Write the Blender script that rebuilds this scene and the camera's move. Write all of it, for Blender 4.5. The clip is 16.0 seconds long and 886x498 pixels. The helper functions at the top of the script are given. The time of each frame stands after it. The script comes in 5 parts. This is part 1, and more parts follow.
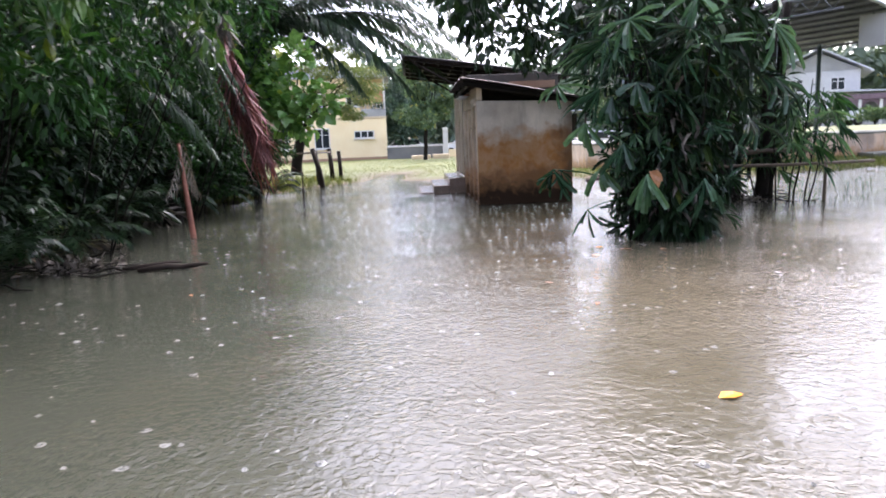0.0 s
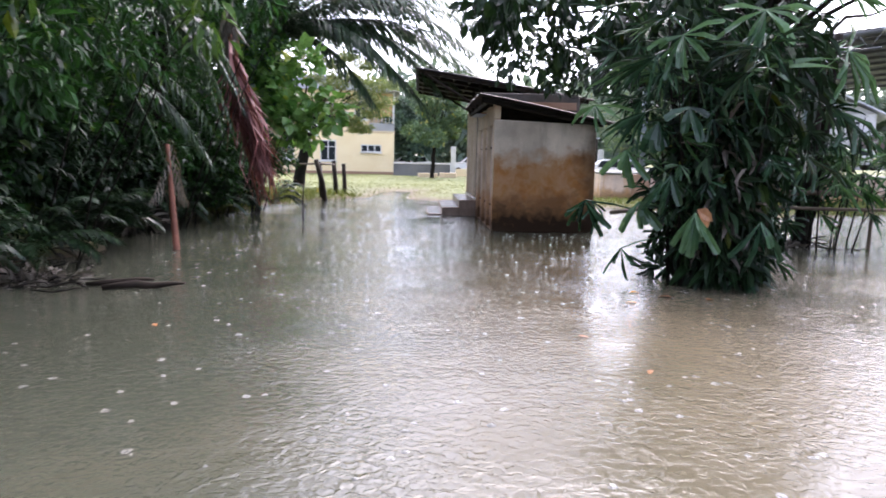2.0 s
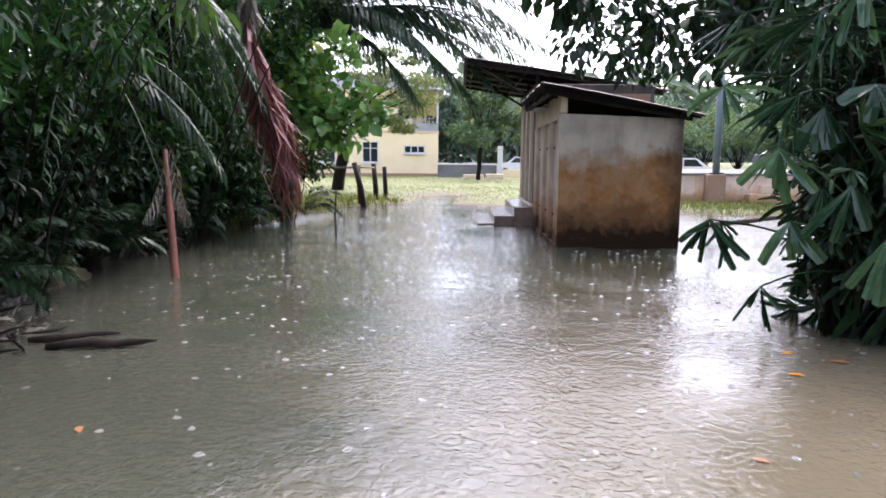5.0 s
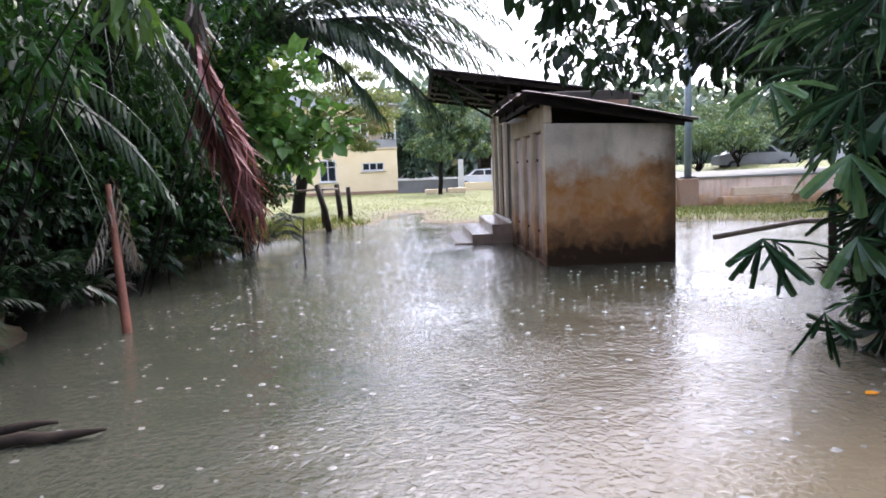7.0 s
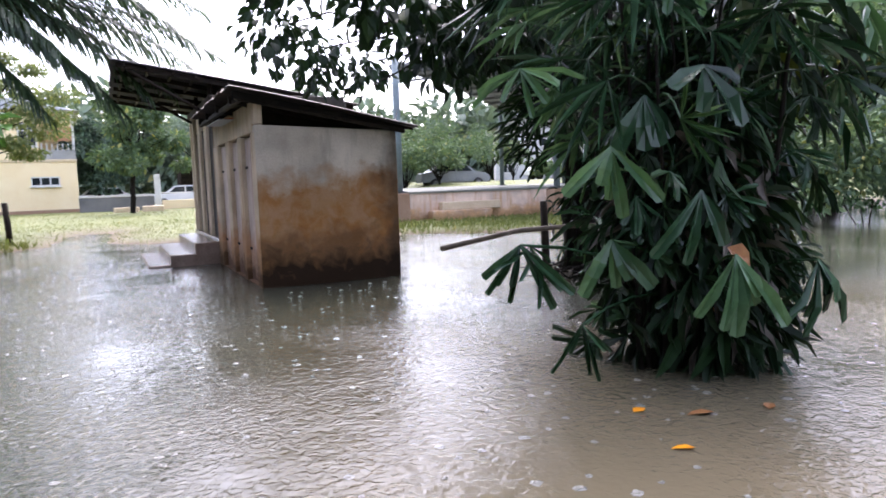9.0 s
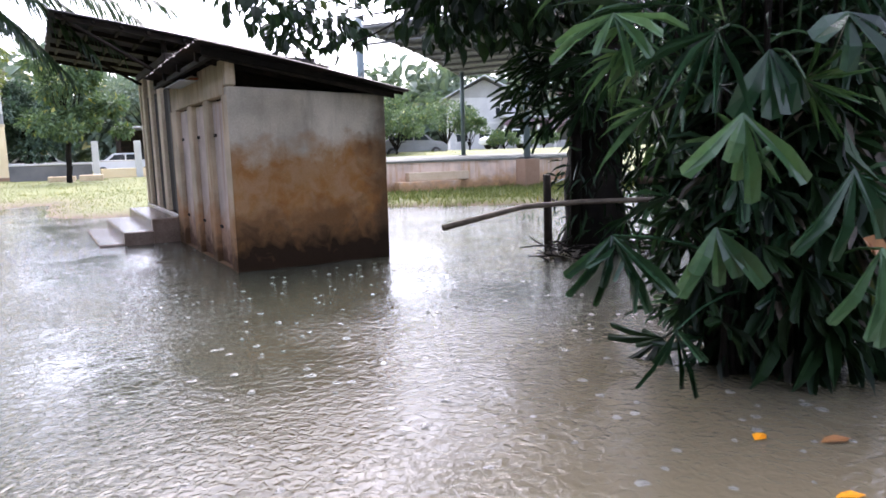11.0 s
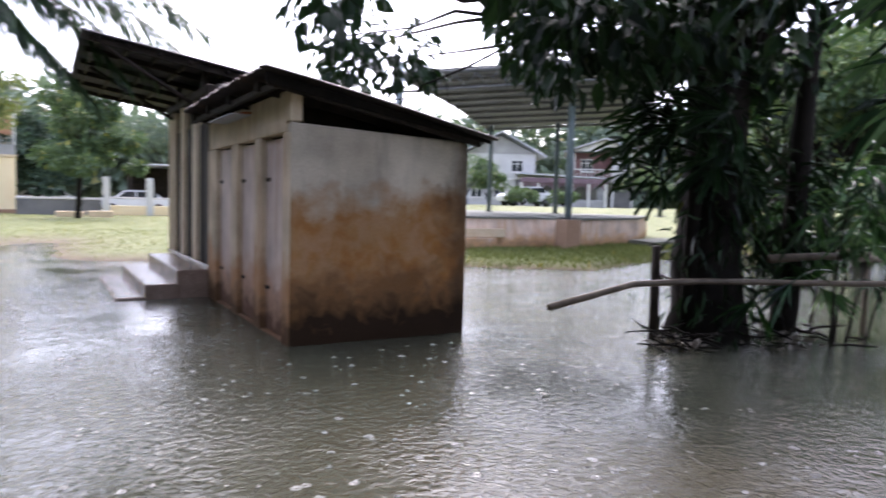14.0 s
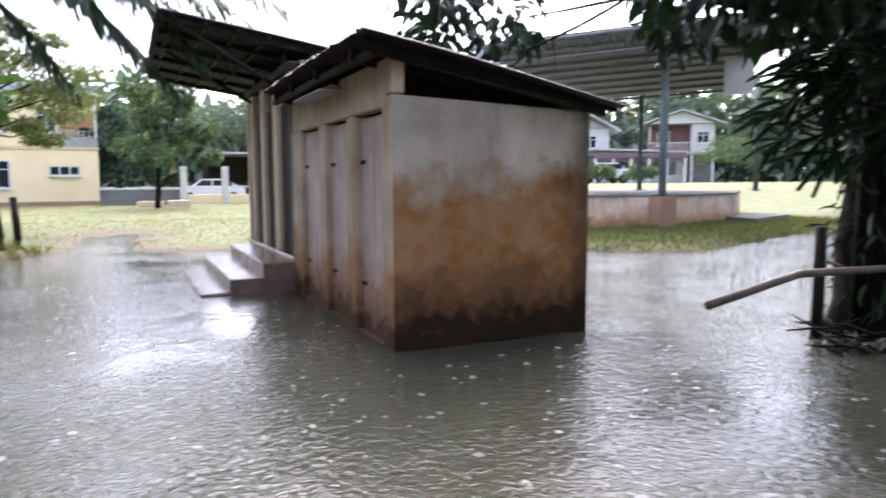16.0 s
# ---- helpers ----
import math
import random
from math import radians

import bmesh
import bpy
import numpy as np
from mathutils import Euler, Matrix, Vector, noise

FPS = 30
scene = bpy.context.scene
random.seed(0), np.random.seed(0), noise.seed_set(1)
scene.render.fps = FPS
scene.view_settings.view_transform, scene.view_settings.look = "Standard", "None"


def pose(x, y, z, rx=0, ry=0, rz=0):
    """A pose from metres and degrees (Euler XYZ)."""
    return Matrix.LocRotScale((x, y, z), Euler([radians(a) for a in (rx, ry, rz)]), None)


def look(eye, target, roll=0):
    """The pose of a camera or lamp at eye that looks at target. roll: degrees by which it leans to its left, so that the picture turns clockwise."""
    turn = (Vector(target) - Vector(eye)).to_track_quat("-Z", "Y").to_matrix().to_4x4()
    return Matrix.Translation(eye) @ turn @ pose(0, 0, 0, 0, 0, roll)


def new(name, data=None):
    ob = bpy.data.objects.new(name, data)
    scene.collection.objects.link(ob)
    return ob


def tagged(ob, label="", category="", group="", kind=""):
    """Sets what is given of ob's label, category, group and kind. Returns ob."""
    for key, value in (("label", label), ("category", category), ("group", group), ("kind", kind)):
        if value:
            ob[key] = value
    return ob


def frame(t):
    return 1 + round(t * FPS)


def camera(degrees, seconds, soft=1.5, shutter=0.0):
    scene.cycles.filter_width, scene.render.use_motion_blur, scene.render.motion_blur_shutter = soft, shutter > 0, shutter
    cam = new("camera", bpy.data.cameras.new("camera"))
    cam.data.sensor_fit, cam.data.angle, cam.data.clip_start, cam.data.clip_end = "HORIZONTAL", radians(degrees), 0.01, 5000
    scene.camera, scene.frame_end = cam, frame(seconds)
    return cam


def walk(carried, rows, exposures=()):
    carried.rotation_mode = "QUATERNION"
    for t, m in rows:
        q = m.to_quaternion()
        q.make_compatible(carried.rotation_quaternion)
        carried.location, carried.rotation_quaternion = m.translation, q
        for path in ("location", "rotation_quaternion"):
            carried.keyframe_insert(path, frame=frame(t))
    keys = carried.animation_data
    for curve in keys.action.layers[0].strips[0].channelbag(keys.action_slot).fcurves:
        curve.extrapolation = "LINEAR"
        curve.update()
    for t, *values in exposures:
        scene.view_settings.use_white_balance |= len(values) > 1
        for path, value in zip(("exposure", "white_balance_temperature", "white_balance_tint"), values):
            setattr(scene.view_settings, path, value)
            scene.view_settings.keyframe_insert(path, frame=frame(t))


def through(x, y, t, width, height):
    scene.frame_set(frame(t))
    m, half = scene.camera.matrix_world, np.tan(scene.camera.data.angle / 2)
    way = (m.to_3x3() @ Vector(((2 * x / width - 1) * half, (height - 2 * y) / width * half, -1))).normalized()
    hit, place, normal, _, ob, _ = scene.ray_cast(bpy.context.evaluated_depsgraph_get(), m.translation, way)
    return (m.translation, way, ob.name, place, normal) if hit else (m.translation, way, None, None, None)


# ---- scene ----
cam = camera(66.0, 16.0, soft=1.7, shutter=0.35)
PATH = [
    (0, (0.47, -0.758, 1.373), (0.404, 1.216, 1.059), -2.4),
    (0.5, (0.395, -0.377, 1.378), (0.377, 1.591, 1.02), -4.5),
    (1, (0.346, -0.246, 1.399), (0.33, 1.729, 1.081), -1.3),
    (1.5, (0.336, 0.08, 1.386), (0.196, 2.066, 1.197), 0.4),
    (2, (0.291, 0.309, 1.366), (0.227, 2.291, 1.106), 1.2),
    (2.5, (0.151, 0.644, 1.387), (0.218, 2.632, 1.18), 1.0),
    (3, (0.057, 0.905, 1.375), (0.006, 2.881, 1.07), 0.3),
    (3.5, (0.078, 1.266, 1.376), (-0.119, 3.238, 1.106), 1.2),
    (6, (-0.152, 2.766, 1.432), (-0.289, 4.745, 1.179), -1.2),
    (6.5, (-0.363, 2.893, 1.429), (-0.436, 4.879, 1.198), -2.3),
    (7, (-0.393, 3.282, 1.492), (-0.467, 5.268, 1.268), -2.3),
    (7.5, (-0.364, 3.42, 1.428), (-0.46, 5.414, 1.317), -2.2),
    (8, (-0.32, 3.704, 1.384), (-0.085, 5.677, 1.161), -1.1),
    (8.5, (-0.298, 4.077, 1.347), (0.318, 5.97, 1.162), -1.7),
    (11, (-0.556, 5.449, 1.387), (0.323, 7.221, 1.095), -1.5),
    (11.5, (-0.558, 5.709, 1.42), (0.137, 7.571, 1.197), -1.5),
    (12, (-0.629, 6.016, 1.381), (0.036, 7.879, 1.085), 0.2),
    (12.5, (-0.768, 6.348, 1.415), (-0.191, 8.247, 1.164), -0.6),
    (13, (-0.829, 6.664, 1.422), (-0.389, 8.601, 1.187), -0.5),
    (13.5, (-0.776, 6.913, 1.435), (-0.311, 8.843, 1.195), 1.6),
    (14, (-0.779, 7.147, 1.441), (0.109, 8.934, 1.301), 1.5),
    (14.5, (-0.805, 7.425, 1.44), (0.274, 9.098, 1.242), 1.1),
    (14.8, (-0.763, 7.575, 1.418), (0.288, 9.267, 1.1945), 0.4),
    (15, (-0.735, 7.676, 1.403), (0.33, 9.359, 1.229), -0.0),
    (15.5, (-0.727, 7.88, 1.422), (0.245, 9.622, 1.285), -0.6),
    (16, (-0.829, 8.18, 1.444), (-0.12, 10.039, 1.245), -0.2),
]
EXPOSURES = [(0, 2.42), (0.7, 2.36), (2.0, 2.44), (3.5, 2.46), (8.5, 2.44), (11, 2.54), (12, 2.44), (13, 2.34), (13.5, 2.25), (14, 2.23), (14.5, 2.38), (15, 2.5), (15.5, 2.53), (16, 2.44)]
walk(cam, [(t, look(eye, target, roll)) for t, eye, target, roll in PATH], EXPOSURES)


# ---- sky and sun: bright overcast, rain ----
SUN_UP, SUN_ROUND = 56.0, 22.0
world = bpy.data.worlds.new("sky")
scene.world = world
world.use_nodes = True
wn, wl = world.node_tree.nodes, world.node_tree.links
wn.clear()
sky = wn.new("ShaderNodeTexSky")
sky.sky_type, sky.sun_disc = "NISHITA", False
sky.sun_elevation, sky.sun_rotation = radians(SUN_UP), radians(SUN_ROUND)
sky.air_density, sky.dust_density, sky.ozone_density = 1.0, 3.0, 1.5
pale = wn.new("ShaderNodeHueSaturation")
pale.inputs["Saturation"].default_value = 0.55
back = wn.new("ShaderNodeBackground")
back.inputs["Strength"].default_value = 0.15
wout = wn.new("ShaderNodeOutputWorld")
wl.new(sky.outputs[0], pale.inputs["Color"])
wl.new(pale.outputs[0], back.inputs["Color"])
wl.new(back.outputs[0], wout.inputs["Surface"])

sun = new("sun", bpy.data.lights.new("sun", "SUN"))
sun.data.energy, sun.data.angle, sun.data.color = 0.5, radians(60), (1.0, 0.98, 0.95)
_a = radians(SUN_ROUND)
sun.matrix_world = look((math.sin(_a) * 50, math.cos(_a) * 50, 75), (0, 10, 0))
scene.view_settings.use_white_balance = True
scene.view_settings.white_balance_temperature, scene.view_settings.white_balance_tint = 6200, 23


# ---- materials ----
class Nodes:
    """A Principled material with short calls for its nodes."""

    def __init__(self, name, rough=0.6, spec=0.5, metal=0.0):
        self.m = bpy.data.materials.new(name)
        self.m.use_nodes = True
        self.t = self.m.node_tree
        self.p = self.t.nodes["Principled BSDF"]
        self.p.inputs["Roughness"].default_value = rough
        self.p.inputs["Specular IOR Level"].default_value = spec
        self.p.inputs["Metallic"].default_value = metal

    def n(self, kind, **values):
        node = self.t.nodes.new("ShaderNode" + kind)
        for k, v in values.items():
            node.inputs[k].default_value = v
        return node

    def to(self, a, b):
        self.t.links.new(a, b)

    def coords(self, scale=(1, 1, 1), objectwise=False):
        c = self.n("TexCoord") if objectwise else self.n("NewGeometry")
        m = self.n("Mapping", Scale=scale)
        self.to(c.outputs["Object"] if objectwise else c.outputs["Position"], m.inputs["Vector"])
        return m.outputs[0]

    def noise(self, scale, detail=4.0, rough=0.55, vec=None, distort=0.0):
        t = self.n("TexNoise", Scale=scale, Detail=detail, Roughness=rough, Distortion=distort)
        self.to(vec or self.coords(), t.inputs["Vector"])
        return t.outputs["Fac"]

    def ramp(self, fac, *stops):
        r = self.n("ValToRGB")
        e = r.color_ramp.elements
        while len(e) < len(stops):
            e.new(0.5)
        for el, (pos, col) in zip(e, stops):
            el.position = pos
            el.color = (*col, 1) if isinstance(col, tuple) else (col, col, col, 1)
        self.to(fac, r.inputs[0])
        return r.outputs[0]

    def mix(self, fac, a, b, how="MIX"):
        x = self.t.nodes.new("ShaderNodeMix")
        x.data_type, x.blend_type = "RGBA", how
        for s, v in ((x.inputs[0], fac), (x.inputs[6], a), (x.inputs[7], b)):
            if isinstance(v, (int, float)):
                s.default_value = v
            elif isinstance(v, tuple):
                s.default_value = (*v, 1)
            else:
                self.to(v, s)
        return x.outputs[2]

    def math(self, op, a, b=0.0, clamp=False):
        x = self.t.nodes.new("ShaderNodeMath")
        x.operation, x.use_clamp = op, clamp
        for s, v in zip(x.inputs, (a, b)):
            if isinstance(v, (int, float)):
                s.default_value = v
            else:
                self.to(v, s)
        return x.outputs[0]

    def colour(self, c):
        if isinstance(c, tuple):
            self.p.inputs["Base Color"].default_value = (*c, 1)
        else:
            self.to(c, self.p.inputs["Base Color"])
        return self

    def bump(self, height, strength=0.3, dist=0.02):
        b = self.n("Bump", Strength=strength, Distance=dist)
        self.to(height, b.inputs["Height"])
        self.to(b.outputs[0], self.p.inputs["Normal"])
        return self

    def roughness(self, sock):
        self.to(sock, self.p.inputs["Roughness"])
        return self


def mottled(name, a, b, scale=3.0, rough=0.7, bump=0.25, fine=40.0, spec=0.4, metal=0.0):
    k = Nodes(name, rough, spec, metal)
    big = k.noise(scale, 5)
    small = k.noise(fine, 3)
    c = k.mix(k.ramp(big, (0.3, 0.0), (0.7, 1.0)), a, b)
    c = k.mix(0.35, c, k.ramp(small, (0.3, 0.25), (0.7, 0.75)), "OVERLAY")
    k.colour(c)
    k.bump(k.math("ADD", small, big), bump, 0.01)
    return k.m


def leaf_material(name, dark, light, rough=0.35, yellow=0.05, through=0.25, spec=0.5):
    """Wet leaves: tint by leaf, glossy cuticle, some light through the blade."""
    k = Nodes(name, rough, spec)
    g = k.n("NewGeometry")
    r = g.outputs["Random Per Island"]
    c = k.ramp(r, (0.0, dark), (0.6, tuple((a + b) / 2 for a, b in zip(dark, light))), (1.0 - yellow, light), (1.0, (light[0] * 2.2 + .03, light[1] * 1.35 + .02, light[2] * 0.6)))
    n = k.noise(18.0, 3)
    c = k.mix(0.3, c, k.ramp(n, (0.3, 0.2), (0.7, 0.8)), "OVERLAY")
    k.colour(c)
    k.bump(n, 0.15, 0.01)
    tr = k.n("BsdfTranslucent")
    k.to(k.mix(0.5, c, (light[0] * 1.2, light[1] * 1.3, light[2] * .5)), tr.inputs["Color"])
    ms = k.n("MixShader", Fac=through)
    out = k.t.nodes["Material Output"]
    k.to(k.p.outputs[0], ms.inputs[1])
    k.to(tr.outputs[0], ms.inputs[2])
    k.to(ms.outputs[0], out.inputs["Surface"])
    return k.m


def water_material():
    k = Nodes("flood_water", 0.04, 0.5)
    k.p.inputs["IOR"].default_value = 1.52
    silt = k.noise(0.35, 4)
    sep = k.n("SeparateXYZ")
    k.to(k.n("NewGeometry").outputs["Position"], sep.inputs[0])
    # Silt brown laid by position, with the water's light and shade painted in.
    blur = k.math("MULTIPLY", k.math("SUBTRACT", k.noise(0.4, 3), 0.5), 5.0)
    lit_silt = k.math("MULTIPLY", k.math("SUBTRACT", 11.0, k.math("ADD", sep.outputs[1], blur)), 0.2, True)
    lit_silt = k.math("MULTIPLY", lit_silt, k.math("MULTIPLY", k.math("ADD", k.math("ADD", sep.outputs[0], 1.6), blur), 0.3, True))
    lit_silt = k.math("MULTIPLY", lit_silt, k.math("ADD", 0.35, k.math("MULTIPLY", k.math("MULTIPLY", k.math("SUBTRACT", sep.outputs[1], 2.0), 0.22, True), 0.65)))
    # Dim green base: reflected foliage is mixed into this colour.
    dim_water = k.mix(k.ramp(silt, (0.3, 0.0), (0.7, 1.0)), (0.046, 0.050, 0.034), (0.062, 0.065, 0.046))
    k.colour(k.mix(lit_silt, dim_water, (0.165, 0.133, 0.082)))
    swell = k.noise(2.6, 2, 0.5, None, 0.6)
    chop = k.math("MULTIPLY", k.noise(17.0, 3, 0.55, None, 0.9), k.ramp(k.noise(0.55, 2), (0.35, 0.25), (0.68, 1.0)))
    rings = None
    for scale, freq, seed in ((1.15, 78.0, 0.0), (2.1, 95.0, 7.3)):
        m = k.n("Mapping", Location=(seed, seed * 1.7, 0))
        k.to(k.coords((1, 1, 0)), m.inputs["Vector"])
        v = k.n("TexVoronoi", Scale=scale)
        v.voronoi_dimensions = "2D"
        k.to(m.outputs[0], v.inputs["Vector"])
        d = v.outputs["Distance"]
        cell = k.n("SeparateColor")
        k.to(v.outputs["Color"], cell.inputs[0])
        size = k.math("MULTIPLY", cell.outputs[0], 0.42)
        edge = k.math("SUBTRACT", 1.0, k.math("DIVIDE", d, k.math("ADD", size, 0.03)), True)
        wave = k.math("MULTIPLY", k.math("SINE", k.math("MULTIPLY", d, freq / scale * 1.15)), k.math("MULTIPLY", edge, cell.outputs[1]))
        rings = wave if rings is None else k.math("ADD", rings, wave)
    h = k.math("ADD", k.math("MULTIPLY", swell, 0.7), k.math("MULTIPLY", chop, 1.3))
    h = k.math("ADD", h, k.math("MULTIPLY", rings, k.math("MULTIPLY", k.math("MULTIPLY", k.math("SUBTRACT", 13.0, sep.outputs[1]), 0.14, True), 0.13)))
    k.bump(h, 0.66, 0.02)
    return k.m


def ground_material():
    k = Nodes("wet_ground", 0.75, 0.3)
    sep = k.n("SeparateXYZ")
    g = k.n("NewGeometry")
    k.to(g.outputs["Position"], sep.inputs[0])
    patch = k.noise(0.5, 5)
    fine = k.noise(30.0, 4)
    mud = k.mix(k.ramp(k.noise(2.0, 4), (0.35, 0.0), (0.65, 1.0)), (0.09, 0.065, 0.04), (0.16, 0.12, 0.075))
    grass = k.mix(k.ramp(k.noise(1.6, 4), (0.3, 0.0), (0.7, 1.0)), (0.11, 0.135, 0.042), (0.185, 0.19, 0.075))
    edge = k.math("ADD", k.math("MULTIPLY", sep.outputs[2], 9.0), k.math("SUBTRACT", patch, 0.55))
    edge = k.math("ADD", edge, 0.0, True)
    c = k.mix(edge, mud, grass)
    c = k.mix(0.4, c, k.ramp(fine, (0.25, 0.15), (0.75, 0.85)), "OVERLAY")
    k.colour(c)
    k.bump(fine, 0.5, 0.03)
    return k.m


def stained_wall(name, paint, stain, dark, top=1.35, blocks=False):
    """Rendered wall with old flood lines: brown silt to about knee and chest, damp foot, each with a ragged edge."""
    k = Nodes(name, 0.85, 0.12)
    sep = k.n("SeparateXYZ")
    k.to(k.n("NewGeometry").outputs["Position"], sep.inputs[0])
    z = sep.outputs[2]
    rag = k.noise(2.4, 6, 0.6)
    blot = k.noise(5.5, 4, 0.5, None, 0.7)
    fine = k.noise(55.0, 3)
    level = k.math("SUBTRACT", k.math("ADD", top, k.math("MULTIPLY", k.math("SUBTRACT", rag, 0.5), 1.1)), z)
    silt = k.math("MULTIPLY", k.math("MULTIPLY", level, 3.4), 1.0, True)
    damp = k.math("MULTIPLY", k.math("SUBTRACT", k.math("ADD", 0.54 if blocks else 0.46, k.math("MULTIPLY", k.math("SUBTRACT", blot, 0.5), 0.7)), z), 3.0, True)
    run = k.noise(1.0, 4, 0.6, k.coords((7, 7, 0.7)))
    wash = k.mix(k.ramp(k.noise(1.7, 5), (0.35, 0.0), (0.7, 1.0)), paint, tuple(v * 0.62 for v in paint))
    wash = k.mix(k.math("MULTIPLY", k.ramp(run, (0.5, 0.0), (0.72, 1.0)), 0.6 if blocks else 0.8), wash, tuple(v * 0.45 for v in paint) if blocks else tuple(v * 0.9 for v in stain))
    brown = k.mix(k.ramp(blot, (0.38, 0.0), (0.62, 1.0)), stain, tuple(a * 0.84 + b * 0.16 for a, b in zip(stain, paint)))
    if blocks:
        flat = k.n("CombineXYZ")
        k.to(sep.outputs[0], flat.inputs[0])
        k.to(z, flat.inputs[1])
        wob = k.n("TexVoronoi", Scale=3.4)
        wob.voronoi_dimensions = "2D"
        k.to(flat.outputs[0], wob.inputs["Vector"])
        cell = k.n("SeparateColor")
        k.to(wob.outputs["Color"], cell.inputs[0])
        pale = k.math("MULTIPLY", k.ramp(cell.outputs[0], (0.45, 0.0), (0.75, 1.0)), k.ramp(k.noise(4.0, 4, 0.6), (0.42, 0.0), (0.6, 1.0)))
        brown = k.mix(k.math("MULTIPLY", pale, 0.5), brown, (0.37, 0.215, 0.095))
        low = k.math("MULTIPLY", k.math("SUBTRACT", k.math("ADD", 0.82, k.math("MULTIPLY", k.math("SUBTRACT", rag, 0.5), 1.2)), z), 3.0, True)
        brown = k.mix(k.math("MULTIPLY", low, 0.85), brown, tuple(v * 0.42 for v in stain))
    c = k.mix(k.math("MULTIPLY", silt, 0.93), wash, brown)
    if blocks:
        seam = k.math("MULTIPLY", k.math("SUBTRACT", k.math("ADD", sep.outputs[0], k.math("MULTIPLY", k.math("SUBTRACT", rag, 0.5), 1.0)), 2.42), 3.2, True)
        mould = k.math("MULTIPLY", seam, k.ramp(k.noise(1.3, 4, 0.6, k.coords((2, 2, 0.8))), (0.3, 0.45), (0.6, 1.0)))
        c = k.mix(k.math("MULTIPLY", mould, 0.72), c, (0.045, 0.034, 0.024))
        haze = k.ramp(k.noise(1.1, 3, 0.5), (0.45, 0.0), (0.65, 1.0))
        c = k.mix(k.math("MULTIPLY", haze, 0.22), c, (0.12, 0.075, 0.04))
    c = k.mix(k.math("MULTIPLY", damp, 0.95), c, dark)
    c = k.mix(0.14, c, k.ramp(fine, (0.3, 0.2), (0.7, 0.8)), "OVERLAY")
    k.colour(c)
    k.bump(k.math("ADD", fine, k.math("MULTIPLY", rag, 2.0)), 0.35, 0.008)
    return k.m


def rusty_sheet(name, a, b, c, rough=0.55):
    k = Nodes(name, rough, 0.5, 0.35)
    n = k.noise(1.8, 6, 0.65)
    f = k.noise(22.0, 4)
    col = k.ramp(n, (0.3, a), (0.52, b), (0.72, c))
    k.colour(k.mix(0.35, col, k.ramp(f, (0.3, 0.2), (0.7, 0.8)), "OVERLAY"))
    k.bump(f, 0.2, 0.004)
    return k.m


def glass_material():
    k = Nodes("window_glass", 0.08, 0.6)
    k.colour((0.02, 0.025, 0.03))
    return k.m


def splash_material():
    """Thin crowns of water: pale, half clear."""
    k = Nodes("rain_splash", 0.15, 0.5)
    k.colour(k.mix(k.ramp(k.noise(9.0, 3), (0.3, 0.0), (0.7, 1.0)), (0.2, 0.2, 0.175), (0.34, 0.335, 0.3)))
    k.p.inputs["Alpha"].default_value = 0.68
    return k.m


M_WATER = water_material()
M_GROUND = ground_material()
M_WALL = stained_wall("stained_render", (0.66, 0.575, 0.455), (0.325, 0.13, 0.022), (0.02, 0.012, 0.007), 1.6, True)
M_PILASTER = stained_wall("cream_pilaster", (0.72, 0.58, 0.41), (0.44, 0.235, 0.115), (0.1, 0.056, 0.03), 0.9)
M_DOOR = stained_wall("grey_pink_door", (0.74, 0.61, 0.53), (0.47, 0.285, 0.19), (0.12, 0.066, 0.042), 0.75)
M_ROOF = rusty_sheet("rusted_roof_sheet", (0.028, 0.024, 0.023), (0.05, 0.038, 0.032), (0.085, 0.045, 0.028))
M_ROOF_OLD = rusty_sheet("weathered_roof_sheet", (0.05, 0.052, 0.055), (0.085, 0.082, 0.08), (0.085, 0.055, 0.04))
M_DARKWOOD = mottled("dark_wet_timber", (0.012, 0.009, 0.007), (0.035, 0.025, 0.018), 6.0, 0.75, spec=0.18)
M_RUST = mottled("orange_rust", (0.42, 0.13, 0.03), (0.25, 0.08, 0.03), 9.0, 0.8)
M_STEP = mottled("wet_step_concrete", (0.14, 0.092, 0.066), (0.24, 0.168, 0.128), 3.0, 0.26, spec=0.6)
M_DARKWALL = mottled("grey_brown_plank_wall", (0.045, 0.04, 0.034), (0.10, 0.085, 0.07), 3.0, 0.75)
M_CREAM = mottled("pale_strip", (0.58, 0.45, 0.29), (0.70, 0.57, 0.40), 3.0, 0.7)
M_YELLOW = mottled("yellow_house_paint", (0.80, 0.63, 0.37), (0.86, 0.71, 0.46), 0.8, 0.7, 0.1)
M_WHITE = mottled("white_paint", (0.56, 0.55, 0.53), (0.64, 0.63, 0.61), 1.5, 0.6, 0.1)
M_GREYHOUSE = mottled("pale_grey_paint", (0.28, 0.28, 0.275), (0.38, 0.375, 0.37), 0.8, 0.7, 0.1)
M_GLASS = glass_material()
M_TERRACE = stained_wall("pinkish_render", (0.84, 0.66, 0.53), (0.62, 0.36, 0.17), (0.34, 0.21, 0.12), 0.55)
M_TERRACE_WET = mottled("brown_stained_render", (0.28, 0.165, 0.10), (0.38, 0.25, 0.17), 1.2, 0.75)
M_GREYWALL = mottled("grey_block_wall", (0.12, 0.12, 0.125), (0.2, 0.195, 0.19), 1.0, 0.8)
M_COURT = mottled("worn_court_concrete", (0.15, 0.155, 0.13), (0.23, 0.23, 0.20), 0.7, 0.85, 0.15, spec=0.2)
M_CANOPY = mottled("grey_canopy_sheet", (0.10, 0.107, 0.11), (0.15, 0.157, 0.16), 0.8, 0.5, 0.1)
